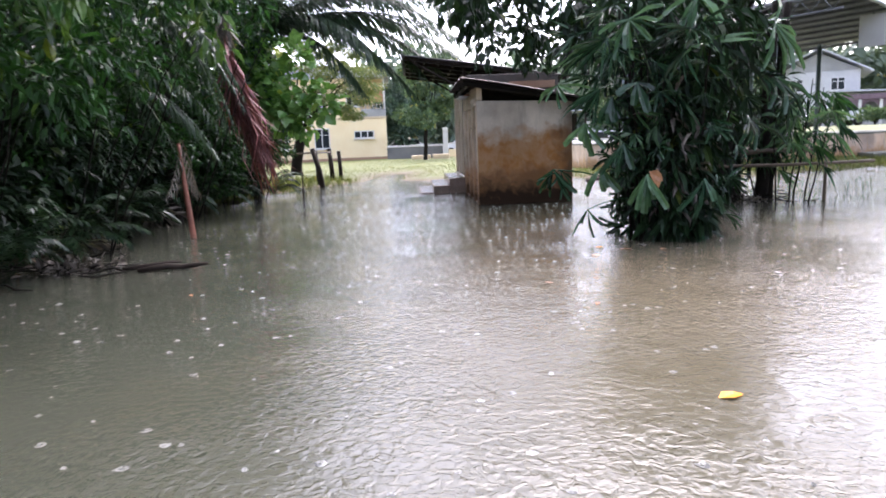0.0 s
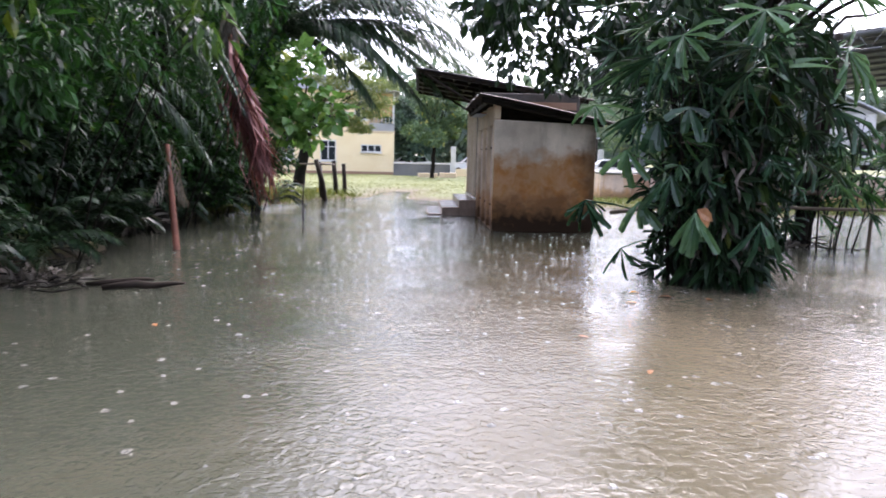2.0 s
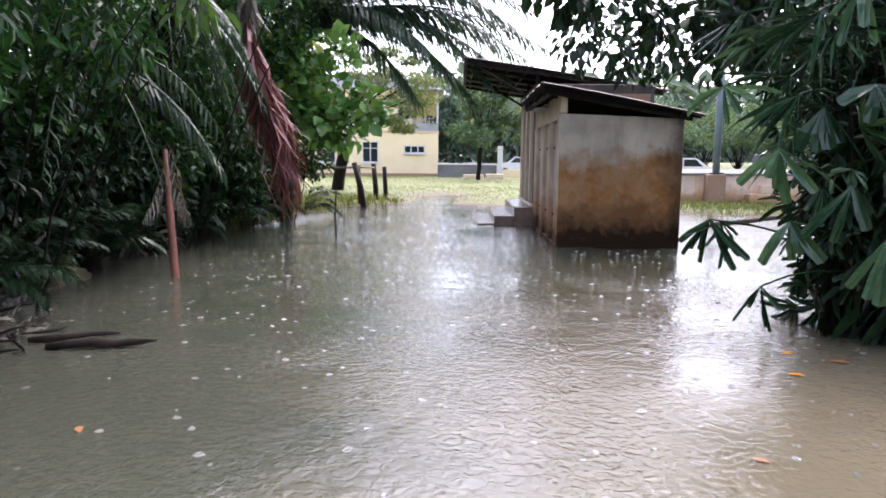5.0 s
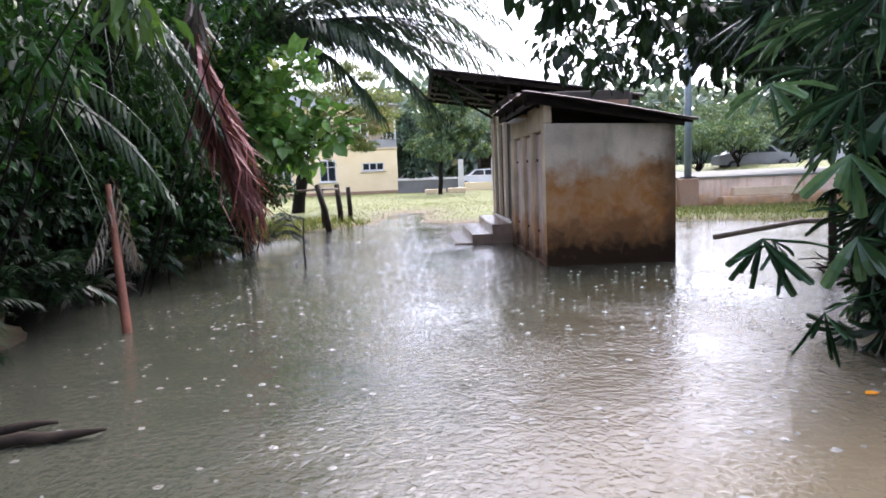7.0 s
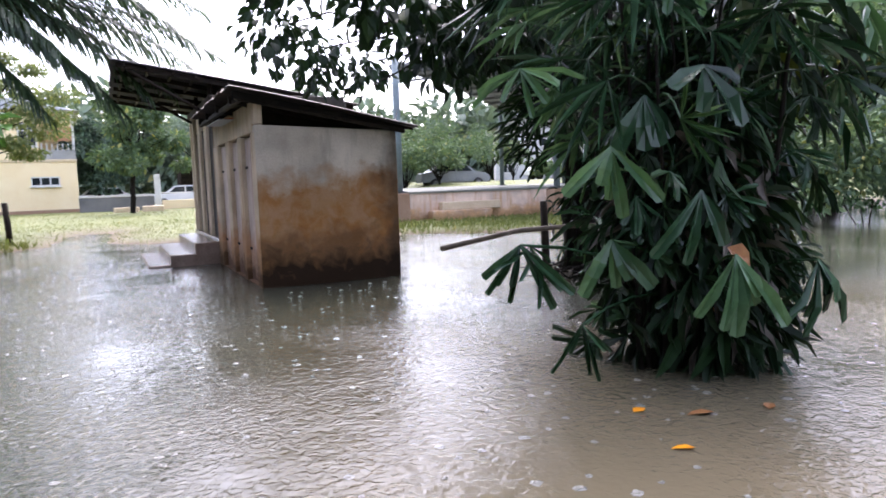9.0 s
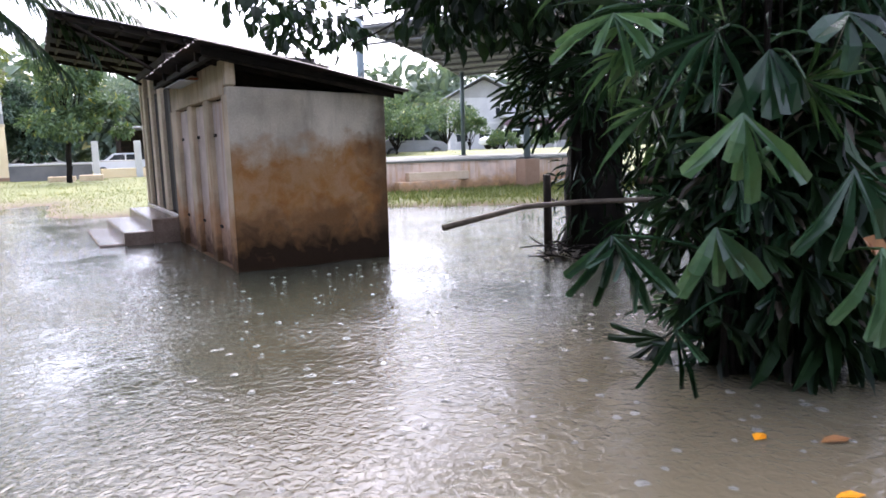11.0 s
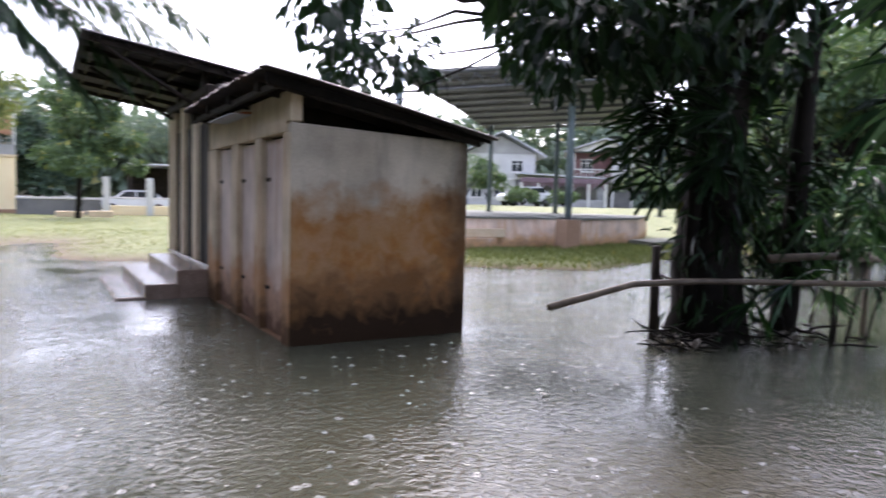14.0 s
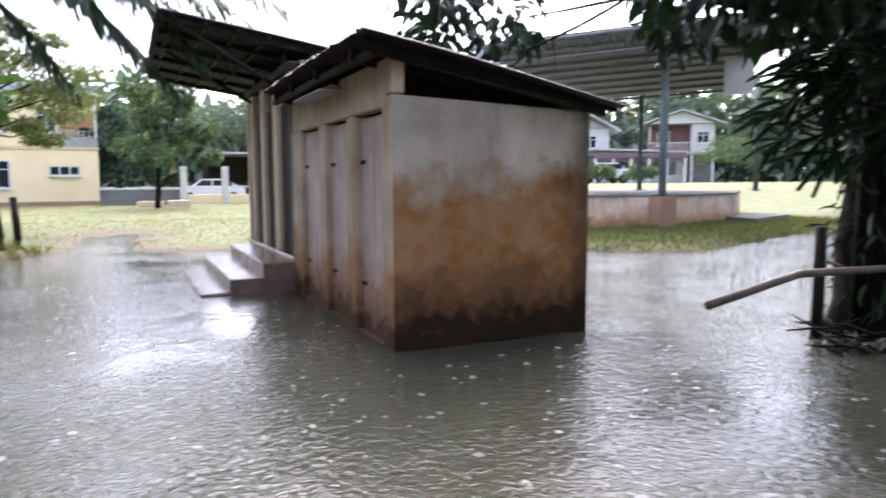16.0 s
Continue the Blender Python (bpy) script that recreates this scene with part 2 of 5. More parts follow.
M_STEEL = mottled("grey_steel", (0.08, 0.082, 0.082), (0.14, 0.142, 0.14), 2.0, 0.5, 0.1)
M_BLUEPOLE = mottled("blue_green_pole", (0.12, 0.16, 0.17), (0.19, 0.24, 0.255), 2.0, 0.45, 0.1)
M_DARKPOLE = mottled("dark_green_pole", (0.05, 0.08, 0.075), (0.09, 0.12, 0.11), 2.0, 0.5, 0.1)
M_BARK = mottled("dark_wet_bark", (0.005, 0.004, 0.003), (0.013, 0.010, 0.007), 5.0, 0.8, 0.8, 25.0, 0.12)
M_BAMBOO = mottled("weathered_bamboo", (0.06, 0.042, 0.027), (0.14, 0.105, 0.07), 7.0, 0.55)
M_RED = mottled("red_brown_stem", (0.14, 0.05, 0.03), (0.23, 0.085, 0.05), 6.0, 0.6)
M_DEAD = leaf_material("dead_red_frond", (0.08, 0.026, 0.026), (0.24, 0.085, 0.075), 0.6, 0.02, 0.15)
M_DEADGREY = leaf_material("dead_grey_frond", (0.06, 0.05, 0.04), (0.2, 0.17, 0.14), 0.6, 0.02, 0.1)
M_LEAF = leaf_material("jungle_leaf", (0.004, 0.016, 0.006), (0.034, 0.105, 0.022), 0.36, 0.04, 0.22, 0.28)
# Darker leaf copy: the shade of deep foliage is put into its colour.
M_LEAF_DARK = leaf_material("shaded_green_leaf", (0.003, 0.009, 0.004), (0.02, 0.047, 0.016), 0.46, 0.02, 0.1, 0.18)
M_LEAF_LIME = leaf_material("lime_leaf", (0.025, 0.06, 0.012), (0.075, 0.15, 0.028), 0.35, 0.05, 0.3)
M_LEAF_SHRUB = leaf_material("broad_shrub_leaf", (0.05, 0.14, 0.03), (0.2, 0.37, 0.1), 0.18, 0.04, 0.32)
M_PALM = leaf_material("palm_frond_leaf", (0.012, 0.03, 0.014), (0.05, 0.09, 0.04), 0.35, 0.03, 0.2)
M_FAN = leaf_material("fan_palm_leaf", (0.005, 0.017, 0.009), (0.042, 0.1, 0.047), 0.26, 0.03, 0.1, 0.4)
# Lit copy of the fan leaf: sky sheen is put into its colour.
M_FAN_LIGHT = leaf_material("lit_fan_leaf", (0.03, 0.075, 0.036), (0.125, 0.23, 0.11), 0.22, 0.04, 0.28)
M_FAR = leaf_material("far_tree_leaf", (0.03, 0.07, 0.04), (0.15, 0.22, 0.085), 0.6, 0.05, 0.2)
M_FAR_DARK = leaf_material("far_dark_leaf", (0.02, 0.05, 0.036), (0.07, 0.125, 0.075), 0.6, 0.02, 0.15)
# Rain haze is painted into this pale, dull leaf colour.
M_FAR_HAZED = leaf_material("hazed_wood_leaf", (0.07, 0.105, 0.08), (0.17, 0.225, 0.16), 0.7, 0.02, 0.2)
M_LEAF_PALE = leaf_material("pale_yellow_leaf", (0.07, 0.11, 0.035), (0.22, 0.25, 0.09), 0.5, 0.02, 0.35)
M_GRASS = leaf_material("grass_blade", (0.11, 0.14, 0.04), (0.20, 0.215, 0.08), 0.75, 0.03, 0.3, 0.2)
M_ORANGE = mottled("yellow_fallen_leaf", (0.68, 0.24, 0.006), (0.8, 0.32, 0.01), 9.0, 0.4)
M_SPLASH = splash_material()
M_CAR = mottled("white_car_paint", (0.62, 0.63, 0.65), (0.7, 0.71, 0.73), 1.0, 0.25, 0.02)
M_CAR_GREY = mottled("grey_car_paint", (0.22, 0.23, 0.25), (0.3, 0.31, 0.33), 1.0, 0.25, 0.02)
M_TYRE = mottled("tyre_rubber", (0.015, 0.015, 0.015), (0.03, 0.03, 0.03), 5.0, 0.8)
M_TIN = mottled("pale_tin_roof", (0.36, 0.37, 0.40), (0.46, 0.47, 0.5), 1.0, 0.5, 0.1)
M_MAROON = mottled("maroon_trim", (0.12, 0.06, 0.06), (0.18, 0.085, 0.08), 2.0, 0.6, 0.1)
M_MAUVE = mottled("faded_mauve_trim", (0.12, 0.075, 0.095), (0.18, 0.12, 0.145), 2.0, 0.6, 0.1)
M_TILE = mottled("rust_tile", (0.34, 0.17, 0.10), (0.44, 0.24, 0.14), 2.0, 0.7, 0.1)


# ---- mesh helpers ----
def part(name, bm, material, parent=None, label=""):
    """One mesh object from a bmesh, under a thing or a part."""
    me = bpy.data.meshes.new(name)
    bm.to_mesh(me)
    bm.free()
    me.materials.append(material)
    ob = new(name, me)
    if parent:
        ob.parent = parent
    return tagged(ob, label) if label else ob


def mesh(name, verts, faces, material, parent=None, label="", smooth=False):
    me = bpy.data.meshes.new(name)
    me.from_pydata([tuple(v) for v in verts], [], [tuple(f) for f in faces])
    if smooth:
        me.polygons.foreach_set("use_smooth", [True] * len(me.polygons))
    me.materials.append(material)
    me.update()
    ob = new(name, me)
    if parent:
        ob.parent = parent
    return tagged(ob, label) if label else ob


def thing(name, at, label, category, group="", kind=""):
    ob = new(name)
    ob.empty_display_size = 0.2
    ob.matrix_basis = at if isinstance(at, Matrix) else Matrix.Translation(at)
    return tagged(ob, label, category, group, kind)


def add_box(bm, lo, hi, bevel=0.0):
    lo, hi = Vector(lo), Vector(hi)
    r = bmesh.ops.create_cube(bm, size=1.0)
    vs = r["verts"]
    for v in vs:
        v.co = Vector([lo[i] + (v.co[i] + 0.5) * (hi[i] - lo[i]) for i in range(3)])
    if bevel:
        es = list({e for v in vs for e in v.link_edges})
        bmesh.ops.bevel(bm, geom=es, offset=bevel, segments=1, affect="EDGES")


def box(name, lo, hi, material, parent=None, label="", bevel=0.012):
    bm = bmesh.new()
    add_box(bm, lo, hi, bevel)
    return part(name, bm, material, parent, label)


def tube_data(points, radii, sides=8, wobble=0.0, rng=None):
    """Rings along a line of points: vertices and faces of a tapered round stem."""
    pts = [Vector(p) for p in points]
    verts, faces = [], []
    up = Vector((0.31, 0.2, 0.93))
    for i, p in enumerate(pts):
        d = (pts[min(i + 1, len(pts) - 1)] - pts[max(i - 1, 0)]).normalized()
        a = d.cross(up)
        a = a.normalized() if a.length > 0.05 else d.cross(Vector((1, 0, 0))).normalized()
        b = d.cross(a)
        for s in range(sides):
            w = s * 2 * math.pi / sides
            r = radii[i] * (1 + (rng.uniform(-wobble, wobble) if rng else 0))
            verts.append(p + (a * math.cos(w) + b * math.sin(w)) * r)
    n = len(pts)
    for i in range(n - 1):
        for s in range(sides):
            t = (s + 1) % sides
            faces.append((i * sides + s, i * sides + t, (i + 1) * sides + t, (i + 1) * sides + s))
    faces.append(tuple(range(sides))[::-1])
    faces.append(tuple((n - 1) * sides + s for s in range(sides)))
    return verts, faces


def tube(name, points, radii, material, parent=None, label="", sides=8, wobble=0.0, rng=None):
    v, f = tube_data(points, radii, sides, wobble, rng)
    return mesh(name, v, f, material, parent, label, True)


def join_data(chunks):
    verts, faces = [], []
    for v, f in chunks:
        k = len(verts)
        verts.extend(v)
        faces.extend(tuple(i + k for i in face) for face in f)
    return verts, faces


def curve_points(a, b, sag=0.0, n=8, jitter=0.0, rng=None):
    a, b = Vector(a), Vector(b)
    out = []
    for i in range(n):
        t = i / (n - 1)
        p = a.lerp(b, t) + Vector((0, 0, -4 * sag * t * (1 - t)))
        if rng and 0 < i < n - 1:
            p += Vector([rng.uniform(-jitter, jitter) for _ in range(3)])
        out.append(p)
    return out


# A leaf's outline: along y, folded on its midrib, tip drooping. Columns: across, along, lift.
LEAF = np.array([(0, 0, 0), (-.5, .35, .10), (0, .36, -.02), (.5, .35, .10), (-.36, .7, .02), (0, .7, -.06), (.36, .7, .02), (0, 1.0, -.2)])
LEAF_F = ((0, 2, 1), (0, 3, 2), (1, 2, 5, 4), (2, 3, 6, 5), (4, 5, 7), (5, 6, 7))
BLADE = np.array([(-.5, 0, 0), (.5, 0, 0), (-.42, .55, .05), (.42, .55, .05), (0, 1.0, -.18)])
BLADE_F = ((0, 1, 3, 2), (2, 3, 4))


def leaves_data(pos, along, normal, length, width, shape=LEAF, shape_faces=LEAF_F):
    """Many leaves at once: arrays of places, directions, normals and sizes to vertices and faces."""
    pos, along, normal = (np.asarray(v, float) for v in (pos, along, normal))
    y = along / np.linalg.norm(along, axis=1, keepdims=True)
    x = np.cross(y, normal)
    x /= np.linalg.norm(x, axis=1, keepdims=True) + 1e-9
    z = np.cross(x, y)
    length, width = np.broadcast_to(length, len(pos)), np.broadcast_to(width, len(pos))
    v = (pos[:, None] + x[:, None] * (shape[None, :, :1] * width[:, None, None]) + y[:, None] * (shape[None, :, 1:2] * length[:, None, None])
         + z[:, None] * (shape[None, :, 2:] * length[:, None, None]))
    k = len(shape)
    faces = [tuple(i * k + j for j in f) for i in range(len(pos)) for f in shape_faces]
    return v.reshape(-1, 3), faces


def leaf_object(name, chunks, material, parent=None, label=""):
    vs = np.concatenate([c[0] for c in chunks])
    fs, k = [], 0
    for v, f in chunks:
        fs.extend(tuple(i + k for i in face) for face in f)
        k += len(v)
    me = bpy.data.meshes.new(name)
    me.from_pydata(vs.tolist(), [], fs)
    me.materials.append(material)
    ob = new(name, me)
    if parent:
        ob.parent = parent
    return tagged(ob, label) if label else ob


def clump(rs, centre, radius, count, length, droop=0.4, hollow=0.35, flat=1.0, width=0.45):
    """Leaves in an uneven ball: more of them near its skin, pointing out and down."""
    d = rs.normal(size=(count, 3))
    d /= np.linalg.norm(d, axis=1, keepdims=True)
    r = radius * (hollow + (1 - hollow) * rs.random(count) ** 0.6)
    pos = np.asarray(centre) + d * r[:, None] * np.array((1, 1, flat))
    along = d + rs.normal(scale=0.6, size=(count, 3))
    along[:, 2] -= droop
    normal = rs.normal(scale=0.6, size=(count, 3)) + np.array((0, 0, 1.0))
    ln = length * rs.uniform(0.6, 1.3, count)
    return leaves_data(pos, along, normal, ln, ln * width * rs.uniform(0.8, 1.2, count))


def frond_data(rs, base, tip, sag, leaflet=0.6, pairs=40, hang=0.6, width=0.045, start=0.12):
    """A feather frond: vertices and faces of its leaflets, and the points of its rib."""
    rib = curve_points(base, tip, -sag, 14)
    rib = [np.array(p) for p in rib]
    pos, along, normal, ln = [], [], [], []
    for i in range(pairs):
        t = start + (1 - start) * i / (pairs - 1)
        f = t * 13
        j = min(int(f), 12)
        p = rib[j] + (rib[j + 1] - rib[j]) * (f - j)
        d = rib[j + 1] - rib[j]
        d /= np.linalg.norm(d)
        side = np.cross(d, (0, 0, 1.0))
        side /= np.linalg.norm(side) + 1e-6
        size = leaflet * (0.45 + 0.9 * math.sin(math.pi * min(0.12 + 0.8 * t, 1)) * 0.75)
        for s in (-1, 1):
            pos.append(p)
            along.append(side * s * 0.8 + d * 0.65 + np.array((0, 0, -hang * rs.uniform(0.6, 1.5))) + rs.normal(scale=0.08, size=3))
            normal.append(np.array((0, 0, 1.0)) + side * s * 0.4 + rs.normal(scale=0.15, size=3))
            ln.append(size * rs.uniform(0.85, 1.1))
    ln = np.array(ln)
    return leaves_data(pos, along, normal, ln, width * (0.7 + 0.6 * ln / leaflet), BLADE, BLADE_F), [Vector(p) for p in rib]


def fan_data(rs, centre, facing, down, size=0.55, blades=13, spread=250, broad=0.11, pointed=False):
    """A fan leaf: blunt blades that spread from one point."""
    f = Vector(facing).normalized()
    a = Vector(down) - f * Vector(down).dot(f)
    a = a.normalized()
    b = f.cross(a)
    pos, along, normal, ln = [], [], [], []
    for i in range(blades):
        w = radians(-spread / 2 + spread * i / (blades - 1) + rs.uniform(-15, 15))
        d = a * math.cos(w) + b * math.sin(w) + f * rs.uniform(-0.2, 0.35) + Vector((0, 0, -rs.uniform(0.1, 0.5)))
        pos.append(centre)
        along.append(d)
        normal.append(f)
        ln.append(size * (0.75 + 0.25 * math.cos(w * 0.6)) * rs.uniform(0.5, 1.15))
    ln = np.array(ln)
    blade = np.array([(-.10, 0, 0), (.10, 0, 0), (-.5, .6, .05), (0, .58, -.03), (.5, .6, .05), (-.46, .95, -.10), (0, .98, -.14), (.46, .95, -.10)])
    if pointed:
        blade = np.array([(-.12, 0, 0), (.12, 0, 0), (-.5, .45, .05), (0, .44, -.03), (.5, .45, .05), (-.30, .8, -.02), (0, .82, -.05), (.30, .8, -.02), (0, 1.05, -.12)])
    bf = ((0, 1, 3), (0, 3, 2), (1, 4, 3), (2, 3, 6, 5), (3, 4, 7, 6)) + (((5, 6, 8), (6, 7, 8)) if pointed else ())
    return leaves_data(pos, along, normal, ln, size * broad * rs.uniform(0.8, 1.25, blades), blade, bf)


# ---- ground and water ----
def smooth(a, b, v):
    t = min(1, max(0, (v - a) / (b - a)))
    return t * t * (3 - 2 * t)


def shore(x):
    """The y at which the far grass rises out of the water."""
    pts = ((-60, 21), (-5, 20.5), (-3.6, 22), (0, 21.7), (5.8, 19.6), (8.8, 17.9), (14, 20.5), (30, 22), (400, 22))
    for (x0, y0), (x1, y1) in zip(pts, pts[1:]):
        if x <= x1:
            return y0 + (y1 - y0) * max(0, x - x0) / (x1 - x0)
    return 22


def height(x, y):
    far = smooth(-0.6, 2.2, y - shore(x)) * 0.40 - 0.28
    if y > 28:
        far = max(far, 0.12) + 0.05 * smooth(28, 50, y)
    far += 1.05 * smooth(10, 15, x) * smooth(30, 40, y)
    path = math.exp(-((x + 2.4 + (y - 22) * 0.02) / 1.15) ** 2) * smooth(18, 22, y) * (1 - smooth(27, 33, y))
    far -= 0.17 * path
    edge = -4.9 - 0.5 * math.sin(y * 0.55) - 0.35 * math.sin(y * 1.7 + 1)
    left = smooth(0.7, -1.6, x - edge) * 0.42 - 0.28 if y < 30 else -1
    left += 0.35 * smooth(-7, -11, x) if y < 30 else 0
    right = smooth(9.5, 16, x) * smooth(17, 5, y) * 0.5 - 0.28
    z = max(far, left, right)
    return z + 0.025 * noise.noise((x * 0.7, y * 0.7, 0)) + 0.012 * noise.noise((x * 2.3, y * 2.3, 3))


def ground_axis(lo, hi, fine_lo, fine_hi, step):
    a = [fine_lo + i * step for i in range(int((fine_hi - fine_lo) / step) + 1)]
    d, v = step, fine_lo
    while v > lo:
        d *= 1.35
        v -= d
        a.insert(0, v)
    d, v = step, a[-1]
    while v < hi:
        d *= 1.35
        v += d
        a.append(v)
    return a


gx = ground_axis(-1500, 1500, -14, 22, 0.3)
gy = ground_axis(-1500, 1800, -4, 38, 0.3)
gv = [(x, y, height(x, y)) for y in gy for x in gx]
nx = len(gx)
gf = [(j * nx + i, j * nx + i + 1, (j + 1) * nx + i + 1, (j + 1) * nx + i) for j in range(len(gy) - 1) for i in range(nx - 1)]
ground = mesh("ground", gv, gf, M_GROUND, None, "", True)
tagged(ground, "muddy ground with short yellow-green grass above the flood", "ground", kind="structure")

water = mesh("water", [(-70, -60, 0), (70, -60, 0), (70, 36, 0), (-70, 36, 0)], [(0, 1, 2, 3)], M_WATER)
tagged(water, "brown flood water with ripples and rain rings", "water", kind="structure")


# ---- the small concrete block with its two roofs ----
BLOCK = pose(0.8, 13.6, 0, 0, 0, 4.2)
block = thing("outbuilding", BLOCK, "small stained concrete outbuilding with rusty sloping roofs standing in flood water", "outbuilding")


def prism(name, outline, y0, y1, material, parent, label="", bevel=0.01):
    """A plate whose outline (x, z) runs from y0 to y1."""
    bm = bmesh.new()
    a = [bm.verts.new((x, y0, z)) for x, z in outline]
    b = [bm.verts.new((x, y1, z)) for x, z in outline]
    bm.faces.new(a)
    bm.faces.new(b[::-1])
    for i in range(len(a)):
        j = (i + 1) % len(a)
        bm.faces.new((a[j], a[i], b[i], b[j]))
    bmesh.ops.recalc_face_normals(bm, faces=bm.faces)
    if bevel:
        bmesh.ops.bevel(bm, geom=list(bm.edges), offset=bevel, segments=1, affect="EDGES")
    return part(name, bm, material, parent, label)


def corrugated(name, x0, x1, z0, z1, y0, y1, material, parent, label="", pitch=0.09, depth=0.014, seed=1, across=False):
    """A roof sheet with waves that run down the slope (along x), edges a little uneven."""
    rs = random.Random(seed)
    n = int((y1 - y0) / pitch * 4)
    verts, faces = [], []
    cols = 7
    for i in range(n + 1):
        y = y0 + (y1 - y0) * i / n
        w = depth * math.sin(i * math.pi / 2)
        a = rs.uniform(-0.02, 0.02)
        for c in range(cols):
            t = c / (cols - 1)
            x = x0 + (x1 - x0) * t + (a if c in (0, cols - 1) else 0)
            verts.append((x, y, z0 + (z1 - z0) * t + w + 0.012 * math.sin(5 * t + y * 1.3)))
    for i in range(n):
        for c in range(cols - 1):
            k = i * cols + c
            faces.append((k, k + 1, k + cols + 1, k + cols))
    m = len(verts)
    verts += [(x, y, z - 0.006) for x, y, z in verts]
    faces += [tuple(j + m for j in f[::-1]) for f in faces]
    for i in range(n):
        for c in (0, cols - 1):
            k = i * cols + c
            faces.append((k, k + cols, k + cols + m, k + m))
    for i in (0, n):
        for c in range(cols - 1):
            k = i * cols + c
            faces.append((k, k + 1, k + 1 + m, k + m))
    return mesh(name, verts, faces, material, parent, label)


W, L1, L2 = 1.985, 3.62, 7.1
prism("front_wall", [(0, -0.35), (W, -0.35), (W, 2.085), (0, 2.15)], 0, 0.13, M_WALL, block, "rendered wall with brown flood stains", 0.015)
box("side_wall", (W - 0.13, 0.132, -0.35), (W, L1 - 0.002, 2.1), M_WALL, block)
# long side: cream pilasters, recessed doors, a beam over them
for y0, y1 in ((0.012, 0.23), (1.0, 1.25), (2.02, 2.3), (3.16, L1)):
    box("pilaster", (-0.012, y0, -0.35), (0.13, y1, 2.06), M_PILASTER, block, "cream painted pilaster", 0.014)
box("head_beam", (0.0, 0.135, 2.062), (0.13, L1, 2.46), M_PILASTER, block)
box("corner_post", (0.0, 0.02, 2.16), (0.12, 0.133, 2.47), M_PILASTER, block)
for y0, y1 in ((0.23, 1.0), (1.25, 2.02), (2.3, 3.16)):
    d = box("door", (0.055, y0 + 0.012, 0.02), (0.095, y1 - 0.012, 2.03), M_DOOR, block, "closed grey-pink plank door", 0.006)
    for z in (0.45, 1.6):
        box("hinge", (0.043, y1 - 0.16, z), (0.054, y1 - 0.02, z + 0.04), M_DARKWOOD, d, "rusty hinge", 0.003)
    box("latch", (0.041, y0 + 0.06, 1.02), (0.054, y0 + 0.15, 1.06), M_DARKWOOD, d, "dark latch", 0.003)
    box("sill", (0.0, y0 + 0.004, -0.35), (0.13, y1 - 0.004, 0.015), M_PILASTER, block, "", 0.008)
# Added dark sheet that stands for the shade inside the roof gap.
prism("gap_shade_board", [(0.125, 2.152), (0.125, 2.44), (W - 0.02, 2.10), (W - 0.02, 2.09)], 0.55, 0.58, M_DARKWOOD, block, "dark board added for the shade in the roof gap", 0.004)


def low_roof(x):
    return 2.59 - (x + 0.28) * 0.184


corrugated("roof_sheet", -0.31, 2.26, 2.615, 2.14, -0.2, L1 + 0.25, M_ROOF, block, "low rusty corrugated roof sheet", seed=3)
for y in (-0.1, 0.35, 1.5, 2.6, 3.5):
    prism("rafter", [(-0.24, low_roof(-0.24) - 0.03), (-0.24, low_roof(-0.24) - 0.13), (2.08, low_roof(2.08) - 0.12), (2.08, low_roof(2.08) - 0.03)], y, y + 0.055, M_DARKWOOD, block, "dark rafter", 0.004)
# Bark black on this board paints in the shadow along the eave.
prism("fascia", [(-0.27, low_roof(-0.27) - 0.022), (-0.27, low_roof(-0.27) - 0.12), (2.2, low_roof(2.2) - 0.06), (2.2, low_roof(2.2) - 0.022)], -0.12, -0.095, M_BARK, block, "edge board, near black for the eave's shadow", 0.004)
box("purlin", (-0.2, -0.1, 2.43), (-0.14, L1 + 0.2, 2.49), M_DARKWOOD, block, "", 0.004)
box("loose_sheet", (-0.24, 1.35, 2.33), (-0.02, 2.5, 2.342), M_TIN, block, "pale loose tin strip under the eaves", 0.003)
box("rust_patch", (-0.13, 1.3, 2.345), (-0.02, 1.75, 2.362), M_RUST, block, "orange rusted strip", 0.003)

# raised rear part, with dark openings between pale strips
box("plinth", (-0.02, L1 + 0.02, -0.35), (2.5, L2, 0.44), M_STEP, block, "wet concrete plinth")
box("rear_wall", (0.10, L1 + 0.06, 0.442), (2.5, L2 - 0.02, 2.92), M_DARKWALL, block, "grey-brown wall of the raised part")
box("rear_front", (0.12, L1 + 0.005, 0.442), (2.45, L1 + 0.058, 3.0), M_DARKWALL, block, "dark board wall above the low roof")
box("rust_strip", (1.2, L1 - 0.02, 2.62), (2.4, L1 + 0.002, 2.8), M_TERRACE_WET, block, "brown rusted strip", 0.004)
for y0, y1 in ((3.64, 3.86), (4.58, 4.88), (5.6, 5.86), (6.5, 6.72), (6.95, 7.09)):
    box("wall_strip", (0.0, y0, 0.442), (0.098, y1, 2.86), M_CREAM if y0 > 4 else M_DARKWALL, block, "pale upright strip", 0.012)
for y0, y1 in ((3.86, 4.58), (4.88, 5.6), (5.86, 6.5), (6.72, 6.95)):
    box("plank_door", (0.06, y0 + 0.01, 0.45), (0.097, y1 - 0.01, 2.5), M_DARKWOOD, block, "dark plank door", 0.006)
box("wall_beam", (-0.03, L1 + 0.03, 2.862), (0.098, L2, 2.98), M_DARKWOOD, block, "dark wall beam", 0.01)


def high_roof(x):
    return 3.64 - (x + 1.5) * 0.153


